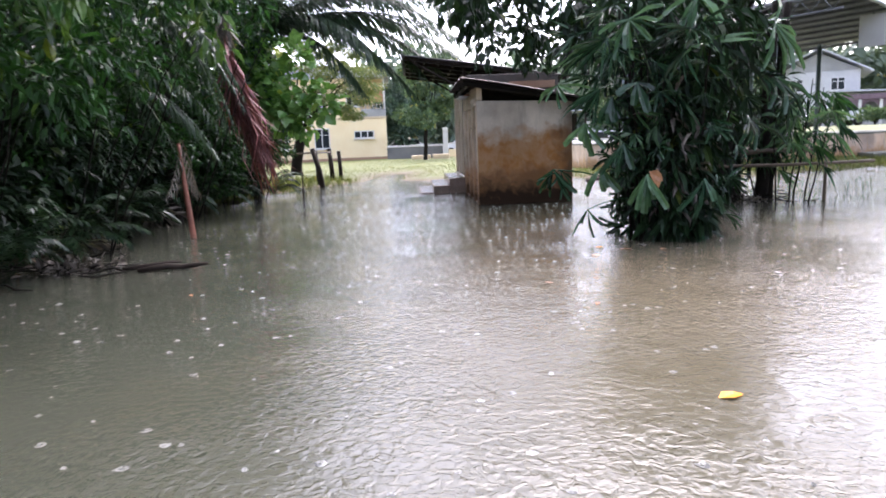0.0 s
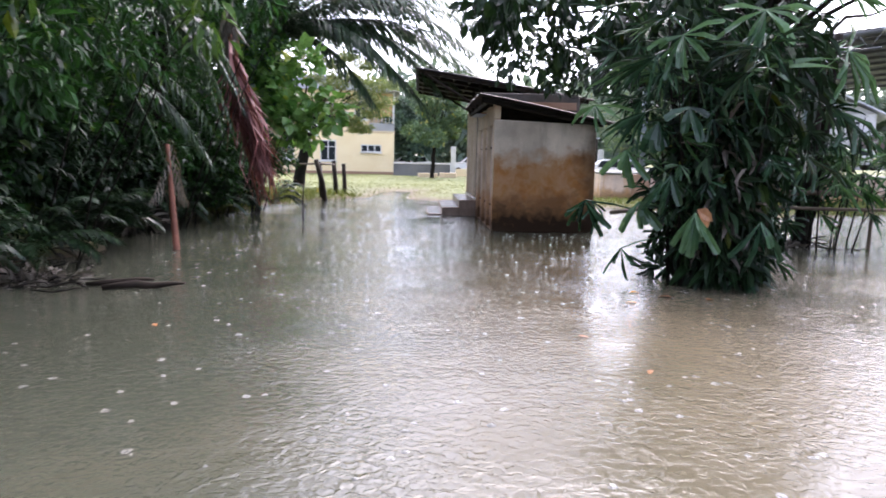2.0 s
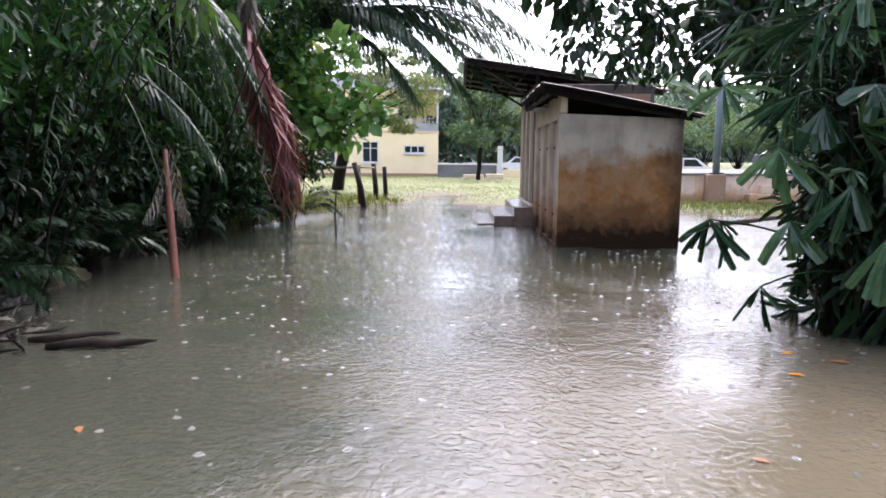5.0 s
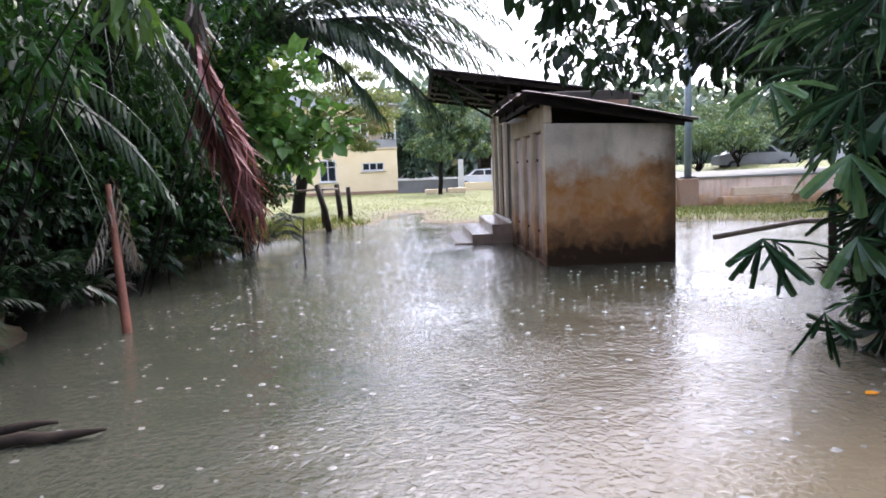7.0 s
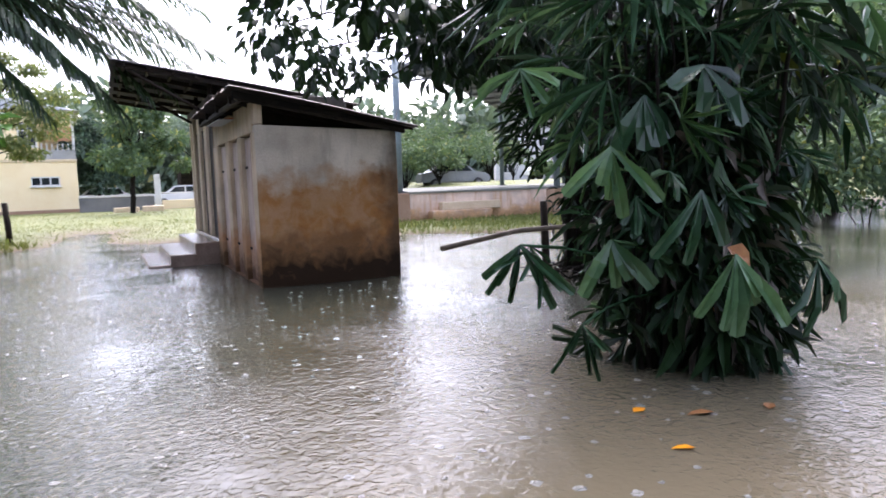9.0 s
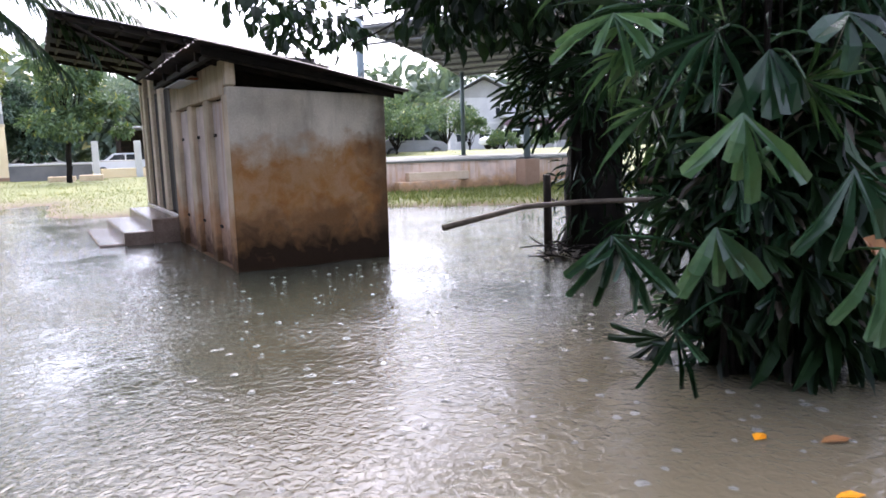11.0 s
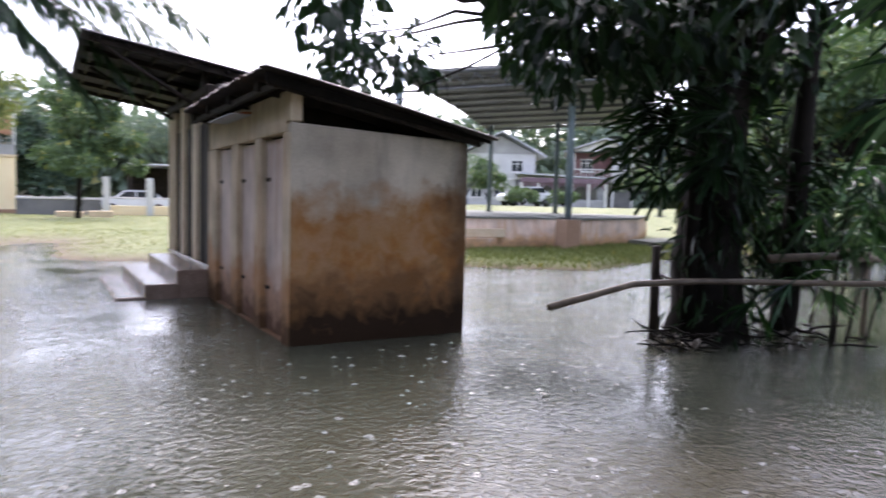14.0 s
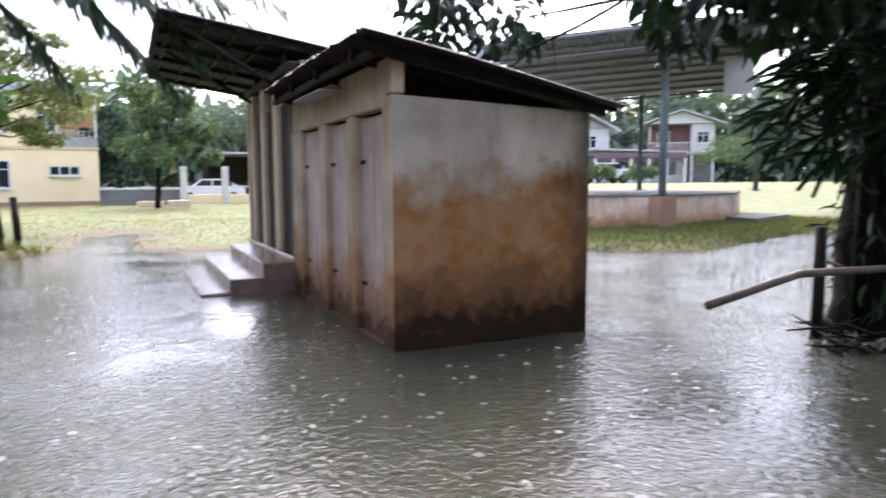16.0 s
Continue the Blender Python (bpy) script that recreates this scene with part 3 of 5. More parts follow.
corrugated("upper_roof_sheet", -1.52, 3.0, 3.65, 2.96, 4.3, 10.2, M_ROOF_OLD, block, "high weathered corrugated roof sheet", seed=8)
for y in (4.42, 5.3, 6.4, 7.6, 8.8, 10.0):
    prism("upper_rafter", [(-1.45, high_roof(-1.45) - 0.02), (-1.45, high_roof(-1.45) - 0.1), (2.9, high_roof(2.9) - 0.12), (2.9, high_roof(2.9) - 0.02)], y, y + 0.06, M_DARKWOOD, block, "", 0.004)
for x in (-1.35, -0.95, -0.55, -0.15, 0.4, 1.2, 2.0, 2.7):
    box("batten", (x, 4.32, high_roof(x) - 0.075), (x + 0.05, 10.18, high_roof(x) - 0.02), M_DARKWOOD, block, "", 0.004)
for y in (4.45, 6.6):
    tube("strut", [(-1.3, y, high_roof(-1.3) - 0.1), (0.0, y, 2.75)], [0.03, 0.03], M_DARKWOOD, block, "diagonal timber strut")
    tube("roof_post", [(0.14, y + 0.2, 2.9), (0.14, y + 0.2, high_roof(0.1))], [0.045, 0.045], M_DARKWOOD, block)
tube("rear_post", [(2.3, 9.95, -0.3), (2.3, 9.95, high_roof(2.3) - 0.03)], [0.06, 0.055], M_DARKWOOD, block, "dark post under the far end of the roof")
tube("roof_post", [(2.3, 4.6, 2.9), (2.3, 4.6, high_roof(2.3))], [0.045, 0.045], M_DARKWOOD, block)

# three steps up to the raised part
stairs = thing("steps", BLOCK, "three wet concrete steps rising out of the water", "steps")
for x0, x1, z, y0, y1 in ((-1.2, -0.84, 0.035, 3.66, 6.5), (-0.84, -0.42, 0.205, 3.62, 6.55), (-0.42, -0.025, 0.39, 3.64, 6.6)):
    box("step", (x0, y0, -0.35), (x1 + 0.03, y1, z), M_STEP, stairs, "", 0.015)


# ---- the raised court with its big canopy ----
court = thing("court_platform", (0, 0, 0), "raised court platform with pinkish rendered retaining wall", "platform")
poly = [(5.0, 24.6), (10.95, 24.45), (11.35, 23.55), (15.75, 25.3), (21, 30.5), (15, 38), (4, 34)]


def slab(name, outline, z0, z1, material, parent, label=""):
    bm = bmesh.new()
    lo = [bm.verts.new((x, y, z0)) for x, y in outline]
    hi = [bm.verts.new((x, y, z1)) for x, y in outline]
    bm.faces.new(lo[::-1])
    bm.faces.new(hi)
    for i in range(len(lo)):
        j = (i + 1) % len(lo)
        bm.faces.new((lo[i], lo[j], hi[j], hi[i]))
    bmesh.ops.recalc_face_normals(bm, faces=bm.faces)
    return part(name, bm, material, parent, label)


slab("retaining_wall", poly, -0.3, 0.97, M_TERRACE, court, "pinkish render, stained below")
cap = [(x - (10.5 - x) * -0.006, y - 0.05) for x, y in poly]
slab("court_floor", cap, 0.972, 1.03, M_COURT, court, "worn grey concrete floor")
for (x, y) in ((6.35, 24.42), (11.38, 23.4)):
    box("pier", (x - 0.27, y - 0.25, -0.3), (x + 0.27, y + 0.3, 1.0), M_TERRACE_WET, court, "brown stained pier under a post", 0.02)
box("seat_step", (7.3, 24.05, -0.3), (9.35, 24.5, 0.42), M_TERRACE, court, "low stepped seat on the wall", 0.02)
box("seat_step", (7.7, 24.25, 0.422), (9.75, 24.54, 0.68), M_CREAM, court, "", 0.02)
prism_pts = [(14.6, 23.3), (17.6, 24.9), (17.2, 25.8), (14.9, 24.8)]
ramp = tagged(slab("ramp", prism_pts, -0.1, 0.32, M_COURT, None), "pale concrete ramp beside the court wall", "ramp")

A, B2 = Vector((6.45, 25.1, 4.95)), Vector((11.75, 20.3, 5.24))
DEEP = Vector((0.67, 0.742, 0)) * 12.5
canopy = thing("court_canopy", (0, 0, 0), "large grey metal canopy on tall steel posts over the court", "canopy")
cv, cf = [], []
NR, NC = 60, 9
for i in range(NR + 1):
    for j in range(NC + 1):
        t = j / NC
        p = A.lerp(B2, i / NR) + DEEP * t + Vector((0, 0, 0.16 * math.sin(math.pi * t) - 0.15 * t + 0.02 * (i % 2)))
        cv.append(p)
m = len(cv)
for i in range(NR):
    for j in range(NC):
        k = i * (NC + 1) + j
        cf.append((k, k + 1, k + NC + 2, k + NC + 1))
cv += [p + Vector((0, 0, 0.03)) for p in cv]
cf += [tuple(q + m for q in f[::-1]) for f in cf]
mesh("canopy_sheet", cv, cf, M_CANOPY, canopy, "ribbed grey roof sheet")
for j in range(NC + 1):
    t = j / NC
    lift = Vector((0, 0, 0.16 * math.sin(math.pi * t) - 0.15 * t - 0.06))
    tube("purlin", [A + DEEP * t + lift, B2 + DEEP * t + lift], [0.06, 0.06], M_STEEL, canopy, "", 6)
# lattice truss along the near edge
top = [A.lerp(B2, i / 24) + Vector((0, 0, -0.1)) for i in range(25)]
low = [p + Vector((0, 0, -0.42)) for p in top]
tube("truss_chord", [top[0], top[-1]], [0.035, 0.035], M_STEEL, canopy, "", 6)
tube("truss_chord", [low[0], low[-1]], [0.035, 0.035], M_STEEL, canopy, "", 6)
for i in range(24):
    tube("truss_web", [low[i], top[i + 1]] if i % 2 else [top[i], low[i + 1]], [0.02, 0.02], M_STEEL, canopy, "", 5)
for e, mat, lab in ((A, M_STEEL, "grey edge trim"), (B2, M_WHITE, "white edge trim")):
    rim = [e + DEEP * (j / 16) + Vector((0, 0, 0.16 * math.sin(math.pi * j / 16) - 0.15 * j / 16)) for j in range(17)]
    tube("rim", rim, [0.07] * 17, mat, canopy, lab, 6)
for x, y, z0, z1, mat, r, lab in ((6.4, 24.5, 1.0, 5.15, M_BLUEPOLE, 0.11, "thick blue-green post"), (11.38, 23.45, 1.0, 5.5, M_BLUEPOLE, 0.11, "thick blue-green post"),
                                  (16.9, 31.8, 1.0, 5.3, M_DARKPOLE, 0.1, "dark green post"), (14.6, 33.6, 1.0, 5.2, M_DARKPOLE, 0.1, "dark green post"), (20.2, 28.9, 1.0, 5.2, M_DARKPOLE, 0.1, "dark green post")):
    tube("post", [(x, y, z0), (x, y, z1)], [r, r], mat, canopy, lab, 10)
    box("base_plate", (x - 0.18, y - 0.18, z0 + 0.031), (x + 0.18, y + 0.18, z0 + 0.06), M_STEEL, canopy, "", 0.004)
board = thing("backboard", pose(15.2, 24.8, 0, 0, 0, -42), "white basketball backboard hanging under the canopy", "backboard")
box("board", (-0.42, -0.03, 4.05), (0.42, 0.03, 5.15), M_WHITE, board, "white board", 0.01)
tube("hanger", [(0, 0.06, 4.6), (0, 0.06, 5.45)], [0.04, 0.04], M_STEEL, board)


# ---- houses ----
def window(parent, x, y, z, w, h, lights=2, bars=True):
    """A white-framed window in a wall that faces -y, its middle at x, z."""
    t = 0.07
    win = box("window", (x - w / 2, y - 0.012, z - h / 2), (x + w / 2, y + 0.01, z + h / 2), M_GREYWALL, parent, "white-framed window", 0)

    def add_box(_, lo, hi):
        box("frame_bar", lo, hi, M_WHITE, win, "", 0)

    f = None
    for lo, hi in (((x - w / 2, z - h / 2), (x + w / 2, z - h / 2 + t)), ((x - w / 2, z + h / 2 - t), (x + w / 2, z + h / 2)),
                   ((x - w / 2, z - h / 2 + t), (x - w / 2 + t, z + h / 2 - t)), ((x + w / 2 - t, z - h / 2 + t), (x + w / 2, z + h / 2 - t))):
        add_box(f, (lo[0], y - 0.07, lo[1]), (hi[0], y + 0.02, hi[1]))
    for i in range(1, lights):
        c = x - w / 2 + w * i / lights
        add_box(f, (c - t / 2, y - 0.06, z - h / 2 + t), (c + t / 2, y + 0.02, z + h / 2 - t))
    if bars:
        add_box(f, (x - w / 2 + t, y - 0.05, z + h * 0.16), (x + w / 2 - t, y + 0.015, z + h * 0.16 + 0.05))
    for i in range(lights):
        a = x - w / 2 + w * i / lights + 0.05
        box("pane", (a, y - 0.03, z - h / 2 + 0.05), (a + w / lights - 0.1, y - 0.018, z + h / 2 - 0.05), M_GLASS, win, "dark glass", 0)
    box("window_sill", (x - w / 2 - 0.08, y - 0.16, z - h / 2 - 0.09), (x + w / 2 + 0.08, y + 0.02, z - h / 2 - 0.005), M_WHITE, win, "", 0.01)
    return win


house = thing("yellow_house", pose(-5.15, 51.4, 0.12, 0, 0, 6.5), "two-storey yellow rendered house with white windows", "house")
box("wall", (-11, 0, -0.3), (0, 9, 3.1), M_YELLOW, house, "yellow painted wall", 0.03)
box("upper_wall", (-11, 0, 3.25), (-1.9, 9, 6.1), M_YELLOW, house, "yellow painted wall", 0.03)
box("upper_wall", (-1.9, 1.4, 3.25), (-0.05, 9, 6.1), M_YELLOW, house, "recessed wall behind the balcony", 0.03)
box("floor_band", (-11.05, -0.06, 3.102), (0.05, 9, 3.248), M_CREAM, house, "pale floor band", 0.02)
window(house, -3.85 - 1.0, 0, 1.75, 1.15, 1.5)
window(house, -1.7, 0, 1.95, 1.5, 0.55, 3, False)
window(house, -7.9, 0, 1.75, 1.15, 1.5)
window(house, -2.45, 0, 4.7, 0.95, 1.35)
window(house, -5.0, 0, 4.7, 1.15, 1.35)
box("balcony_panel", (-1.85, 0.0, 3.25), (0.0, 0.1, 3.8), M_GREYHOUSE, house, "pale balcony rail panel", 0.02)
for i in range(7):
    box("baluster", (-1.8 + i * 0.28, 0.02, 3.8), (-1.74 + i * 0.28, 0.08, 4.2), M_WHITE, house, "", 0)
box("balcony_blind", (-1.8, 0.3, 4.35), (-0.1, 0.34, 5.2), M_TILE, house, "rust-red balcony blind", 0.01)
box("balcony_post", (-0.14, 0.0, 3.8), (0.0, 0.12, 6.1), M_WHITE, house, "", 0.01)
prism("roof", [(-11.5, 6.1), (0.4, 6.1), (-5.5, 7.2)], -0.5, 9.5, M_TIN, house, "low pale tin roof", 0.04)
box("footing", (-11.04, -0.04, -0.3), (0.04, -0.002, 0.25), M_TERRACE_WET, house, "damp brown foot of the wall", 0.01)

fence_wall = thing("boundary_wall", (0, 0, 0), "low grey block wall with a white coping and white posts", "wall")
box("wall_body", (-5.0, 49.6, 0), (-0.92, 49.85, 1.0), M_GREYWALL, fence_wall, "", 0.02)
box("wall_body", (-0.5, 49.6, 0), (14, 49.85, 0.72), M_YELLOW, fence_wall, "yellow lower wall", 0.02)
box("coping", (-5.0, 49.55, 1.002), (-0.92, 49.9, 1.12), M_WHITE, fence_wall, "white coping", 0.02)
for x0, x1 in ((-0.52, 1.36), (1.72, 3.86), (4.22, 6.36), (6.72, 9.6)):
    tube("rail", [(x0, 49.72, 1.15), (x1, 49.72, 1.15)], [0.04, 0.04], M_WHITE, fence_wall, "white pipe rail", 6)
for x in (-0.7, 1.54, 4.04, 6.54, 9.8):
    box("post", (x - 0.18, 49.5, 0), (x + 0.18, 49.95, 2.3), M_WHITE, fence_wall, "tall white post", 0.02)
bench = thing("low_slabs", (-1.9, 46.5, 0.12), "two pale concrete slabs lying on the grass", "slab")
box("slab_piece", (-1.1, -0.3, 0), (0.2, 0.3, 0.32), M_CREAM, bench, "", 0.03)
box("slab_piece", (0.35, -0.3, 0), (1.5, 0.3, 0.36), M_CREAM, bench, "", 0.03)
shed = thing("open_shelter", (4.5, 56, 0.1), "dark open shelter with a tin roof behind the wall", "shelter")
box("roof", (-4, -2, 3.1), (6, 3, 3.2), M_TIN, shed, "", 0.02)
for x in (-3.8, 0.8, 5.8):
    for y in (-1.8, 2.8):
        tube("post", [(x, y, 0), (x, y, 3.1)], [0.08, 0.08], M_DARKWOOD, shed)
box("back_panel", (-3.9, 2.9, 0), (5.9, 3.0, 3.1), M_DARKWOOD, shed, "dark back wall", 0.01)


def car(at, paint, label):
    c = thing("car", at, label, "car")
    bm = bmesh.new()
    prof = [(-2.1, 0.35), (-2.15, 0.75), (-1.75, 0.95), (-1.25, 1.0), (-0.65, 1.45), (0.9, 1.47), (1.55, 1.02), (2.05, 0.92), (2.1, 0.4)]
    a = [bm.verts.new((x, -0.82, z)) for x, z in prof]
    b = [bm.verts.new((x, 0.82, z)) for x, z in prof]
    bm.faces.new(a)
    bm.faces.new(b[::-1])
    for i in range(len(a)):
        j = (i + 1) % len(a)
        bm.faces.new((a[j], a[i], b[i], b[j]))
    bmesh.ops.recalc_face_normals(bm, faces=bm.faces)
    bmesh.ops.bevel(bm, geom=list(bm.edges), offset=0.06, segments=2, affect="EDGES")
    part("body", bm, paint, c, "rounded car body")
    for s in (-1, 1):
        for x0, x1 in ((-0.98, -0.02), (0.06, 1.1)):
            prism("side_window", [(x0, 1.03), (x1 + (0.2 if x1 > 1 else 0), 1.03), (x1, 1.38), (x0 + (0.38 if x0 < -0.5 else 0), 1.38)], s * 0.823, s * 0.83, M_GLASS, c, "dark side window", 0)
        for x in (-1.35, 1.3):
            t = tube("wheel", [(x, s * 0.7, 0.32), (x, s * 0.86, 0.32)], [0.32, 0.32], M_TYRE, c, "black tyre", 14)
            tube("rim", [(x, s * 0.862, 0.32), (x, s * 0.872, 0.32)], [0.18, 0.16], M_STEEL, t, "grey rim", 10)
    prism("windscreen", [(-1.24, 1.03), (-0.7, 1.44), (-0.68, 1.46), (-1.26, 1.06)], -0.68, 0.68, M_GLASS, c, "dark windscreen", 0)
    return c


car(pose(8.8, 39.2, 0.1, 0, 0, 178), M_CAR, "white parked hatchback beyond the court")
car(pose(15.8, 42.5, 0.85, 0, 0, 175), M_CAR_GREY, "grey parked car beyond the court")
car(pose(-4.2, 55.0, 0.15, 0, 0, 5), M_CAR, "white car parked behind the boundary wall")
car(pose(0.9, 54.6, 0.15, 0, 0, 5), M_CAR, "white car parked behind the boundary wall")


def grey_house(at):
    """Two storeys under a gable, with a long low porch on one side."""
    hs = thing("house", at, "pale grey two-storey house with a tin gable roof and long porch", "house")
    w, d, h1, h2 = 6.4, 8.0, 2.6, 2.3
    box("wall", (-w / 2, 0, 0), (w / 2, d, h1 + h2), M_PALEHOUSE, hs, "pale grey painted wall", 0.04)
    prism("gable", [(-w / 2, h1 + h2 + 0.002), (w / 2, h1 + h2 + 0.002), (0, h1 + h2 + 1.6)], -0.02, 0.12, M_GREYHOUSE, hs, "dark grey gable end", 0)
    for x0, x1 in ((-w / 2 - 0.9, 0), (0, w / 2 + 0.9)):
        z0, z1 = (h1 + h2 - 0.3, h1 + h2 + 1.85) if x0 < 0 else (h1 + h2 + 1.85, h1 + h2 - 0.3)
        prism("roof_slope", [(x0, z0), (x1, z1), (x1, z1 + 0.12), (x0, z0 + 0.12)], -1.1, d + 0.8, M_TIN, hs, "pale tin roof slope", 0.01)
    box("floor_band", (-w / 2 - 0.03, -0.05, h1 - 0.1), (w / 2 + 0.03, -0.003, h1 + 0.1), M_WHITE, hs, "", 0.01)
    for x in (-w * 0.26, w * 0.24):
        window(hs, x, -0.005, h1 + h2 * 0.52, 1.1, 1.1)
    for x in (-w * 0.33, 0.0):
        window(hs, x, -0.005, h1 * 0.55, 1.1, 1.1)
    px0, px1 = w * 0.22, w * 1.4
    prism("porch_roof", [(px0, h1 + 0.35), (px1, h1 + 0.1), (px1, h1 + 0.2), (px0, h1 + 0.5)], -3.6, -0.06, M_TIN, hs, "long low tin porch roof", 0.01)
    box("porch_trim", (px0, -3.62, h1 - 0.35), (px1, -3.56, h1 + 0.08), M_MAUVE, hs, "faded mauve porch trim", 0.01)
    n = 5
    for k in range(n + 1):
        x = px0 + (px1 - px0 - 0.22) * k / n
        box("porch_post", (x, -3.5, 0), (x + 0.22, -3.28, h1 - 0.36), M_WHITE, hs, "white porch post", 0.02)
        if k < n:
            span = (px1 - px0) / n - 0.24
            arch = [(x + 0.23, h1 - 0.36)] + [(x + 0.23 + span * (0.5 - 0.5 * math.cos(math.pi * q / 8)), h1 - 1.25 + 0.72 * math.sin(math.pi * q / 8)) for q in range(9)] + [(x + 0.23 + span, h1 - 0.36)]
            prism("arch", arch[::-1], -3.44, -3.36, M_MAUVE, hs, "faded mauve arched panel", 0)
    box("porch_wall", (px0, -3.25, 0), (px1, -3.13, 0.85), M_GREYHOUSE, hs, "low grey porch wall", 0.02)
    # Darker grey than the house wall: porch shade put into the colour.
    box("porch_back", (px0, -0.058, 0), (px1, -0.045, h1), M_GREYWALL, hs, "porch back wall, shade put into its grey", 0)
    return hs


def raised_house(at):
    """Living floor on posts, an open maroon balcony, grey boards below."""
    hs = thing("house", at, "house on posts with a maroon balcony and white rail", "house")
    w, z = 6.0, 2.9
    box("wall", (-w / 2, 1.6, z + 0.2), (w / 2, 8, z + 2.9), M_MAROON, hs, "maroon painted wall", 0.03)
    box("side_room", (0.9, 0, z + 0.2), (w / 2, 1.598, z + 2.9), M_PALEHOUSE, hs, "pale grey projecting room", 0.03)
    window(hs, 1.95, -0.005, z + 1.6, 1.1, 1.1)
    window(hs, -1.6, 1.595, z + 1.6, 1.2, 1.3)
    box("floor", (-w / 2 - 0.1, -0.1, z), (w / 2 + 0.1, 8, z + 0.198), M_GREYHOUSE, hs, "grey floor edge", 0.02)
    for x0, x1, za, zb in ((-w / 2 - 0.9, 0, z + 2.75, z + 4.1), (0, w / 2 + 0.9, z + 4.1, z + 2.75)):
        prism("roof_slope", [(x0, za), (x1, zb), (x1, zb + 0.12), (x0, za + 0.12)], -1.2, 8.6, M_TIN, hs, "pale tin roof slope", 0.01)
    prism("gable", [(-w / 2, z + 2.92), (w / 2, z + 2.92), (0, z + 4.05)], -0.3, -0.2, M_WHITE, hs, "white gable end", 0)
    for i in range(14):
        x = -w / 2 + i * 0.285
        box("baluster", (x, -0.06, z + 0.2), (x + 0.06, 0.0, z + 1.08), M_WHITE, hs, "", 0)
    box("hand_rail", (-w / 2 - 0.05, -0.09, z + 1.082), (0.89, 0.03, z + 1.16), M_WHITE, hs, "white hand rail", 0.01)
    for x in (-w / 2, -0.9, 0.9, w / 2 - 0.2):
        box("post", (x, 0.0, 0), (x + 0.2, 0.2, z - 0.002), M_WHITE, hs, "white post", 0.01)
    box("post", (-w / 2, 0.0, z + 1.162), (-w / 2 + 0.15, 0.15, z + 2.74), M_WHITE, hs, "white balcony post", 0.01)
    for i in range(8):
        box("wall_board", (-w / 2 + 0.25 + i * 0.42, 2.0, 0), (-w / 2 + 0.63 + i * 0.42, 2.06, z - 0.002), M_TIN, hs, "grey upright board", 0.005)
    box("store_wall", (0.9, 2.0, 0), (w / 2, 7.9, z - 0.002), M_GREYWALL, hs, "grey lower room", 0.02)
    return hs


M_PALEHOUSE = mottled("pale_house_paint", (0.46, 0.455, 0.45), (0.58, 0.575, 0.57), 0.8, 0.7, 0.1)
grey_house(pose(31.6, 61, 1.0, 0, 0, -25))
raised_house(pose(44.3, 62, 1.0, 0, 0, -36))
car(pose(27.6, 50.5, height(27.6, 50.5), 0, 0, -10), M_CAR, "white car parked before the grey house")


# ---- far trees ----
def branch_tree(name, at, rs, rng, high, spread, count, leaf, mat, label, trunk=0.16, clear=0.35, blobs=9, lean=(0, 0)):
    """A trunk with limbs that end in uneven clumps of leaves."""
    t = thing(name, at, label, "tree")
    fork = Vector((lean[0] * 0.5, lean[1] * 0.5, high * clear))
    tube("trunk", curve_points((0, 0, -0.3), fork, 0, 6, trunk * 0.25, rng), [trunk * v for v in (1.35, 1.05, 1.0, 0.92, 0.88, 0.8)], M_BARK, t, "dark wet trunk", 8, 0.08, rng)
    chunks = []
    for i in range(blobs):
        w = i * 2.4 + rng.uniform(-0.4, 0.4)
        rr = spread * (0.25 + 0.65 * math.sqrt((i + 0.5) / blobs)) * rng.uniform(0.8, 1.1)
        z = high * (clear + (1 - clear) * (0.25 + 0.7 * (1 - (rr / spread) ** 1.5 * 0.75)) * rng.uniform(0.75, 1.05))
        c = Vector((lean[0] + math.cos(w) * rr, lean[1] + math.sin(w) * rr, z))
        tube("limb", curve_points(fork, c, -0.2, 6, 0.12, rng), [trunk * v for v in (0.5, 0.34, 0.24, 0.16, 0.1, 0.04)], M_BARK, t, "", 6)
        chunks.append(clump(rs, c, spread * rng.uniform(0.28, 0.48), count // blobs, leaf, 0.3, 0.15, 0.72))
    leaf_object("crown", chunks, mat, t, "uneven leafy crown")
    return t


def loose_tree(name, at, rs, rng, fork, sprays, count, leaf, mat, label, trunk=0.2, spray=(0.5, 0.9), flat=0.4, width=0.45):
    """A trunk with long bare limbs and open, layered sprays of leaves. Sprays: (x, y, z) from the foot."""
    t = thing(name, at, label, "tree")
    f = Vector(fork)
    tube("trunk", curve_points((0, 0, -0.3), f, 0, 7, trunk * 0.2, rng), [trunk * v for v in (1.35, 1.1, 1.02, 0.97, 0.93, 0.9, 0.85)], M_BARK, t, "dark wet trunk", 9, 0.08, rng)
    chunks = []
    for n, p in enumerate(sprays):
        c = Vector(p)
        start = f.lerp(Vector((0, 0, 0)), rng.uniform(0.0, 0.25))
        tube("limb", curve_points(start, c, -0.25, 7, 0.1, rng), [trunk * v for v in (0.45, 0.3, 0.2, 0.13, 0.09, 0.06, 0.03)], M_BARK, t, "", 6)
        chunks.append(clump(rs, c, rng.uniform(*spray), count // len(sprays), leaf, 0.35, 0.1, flat, width))
    leaf_object("crown", chunks, mat, t, "open leafy crown")
    return t


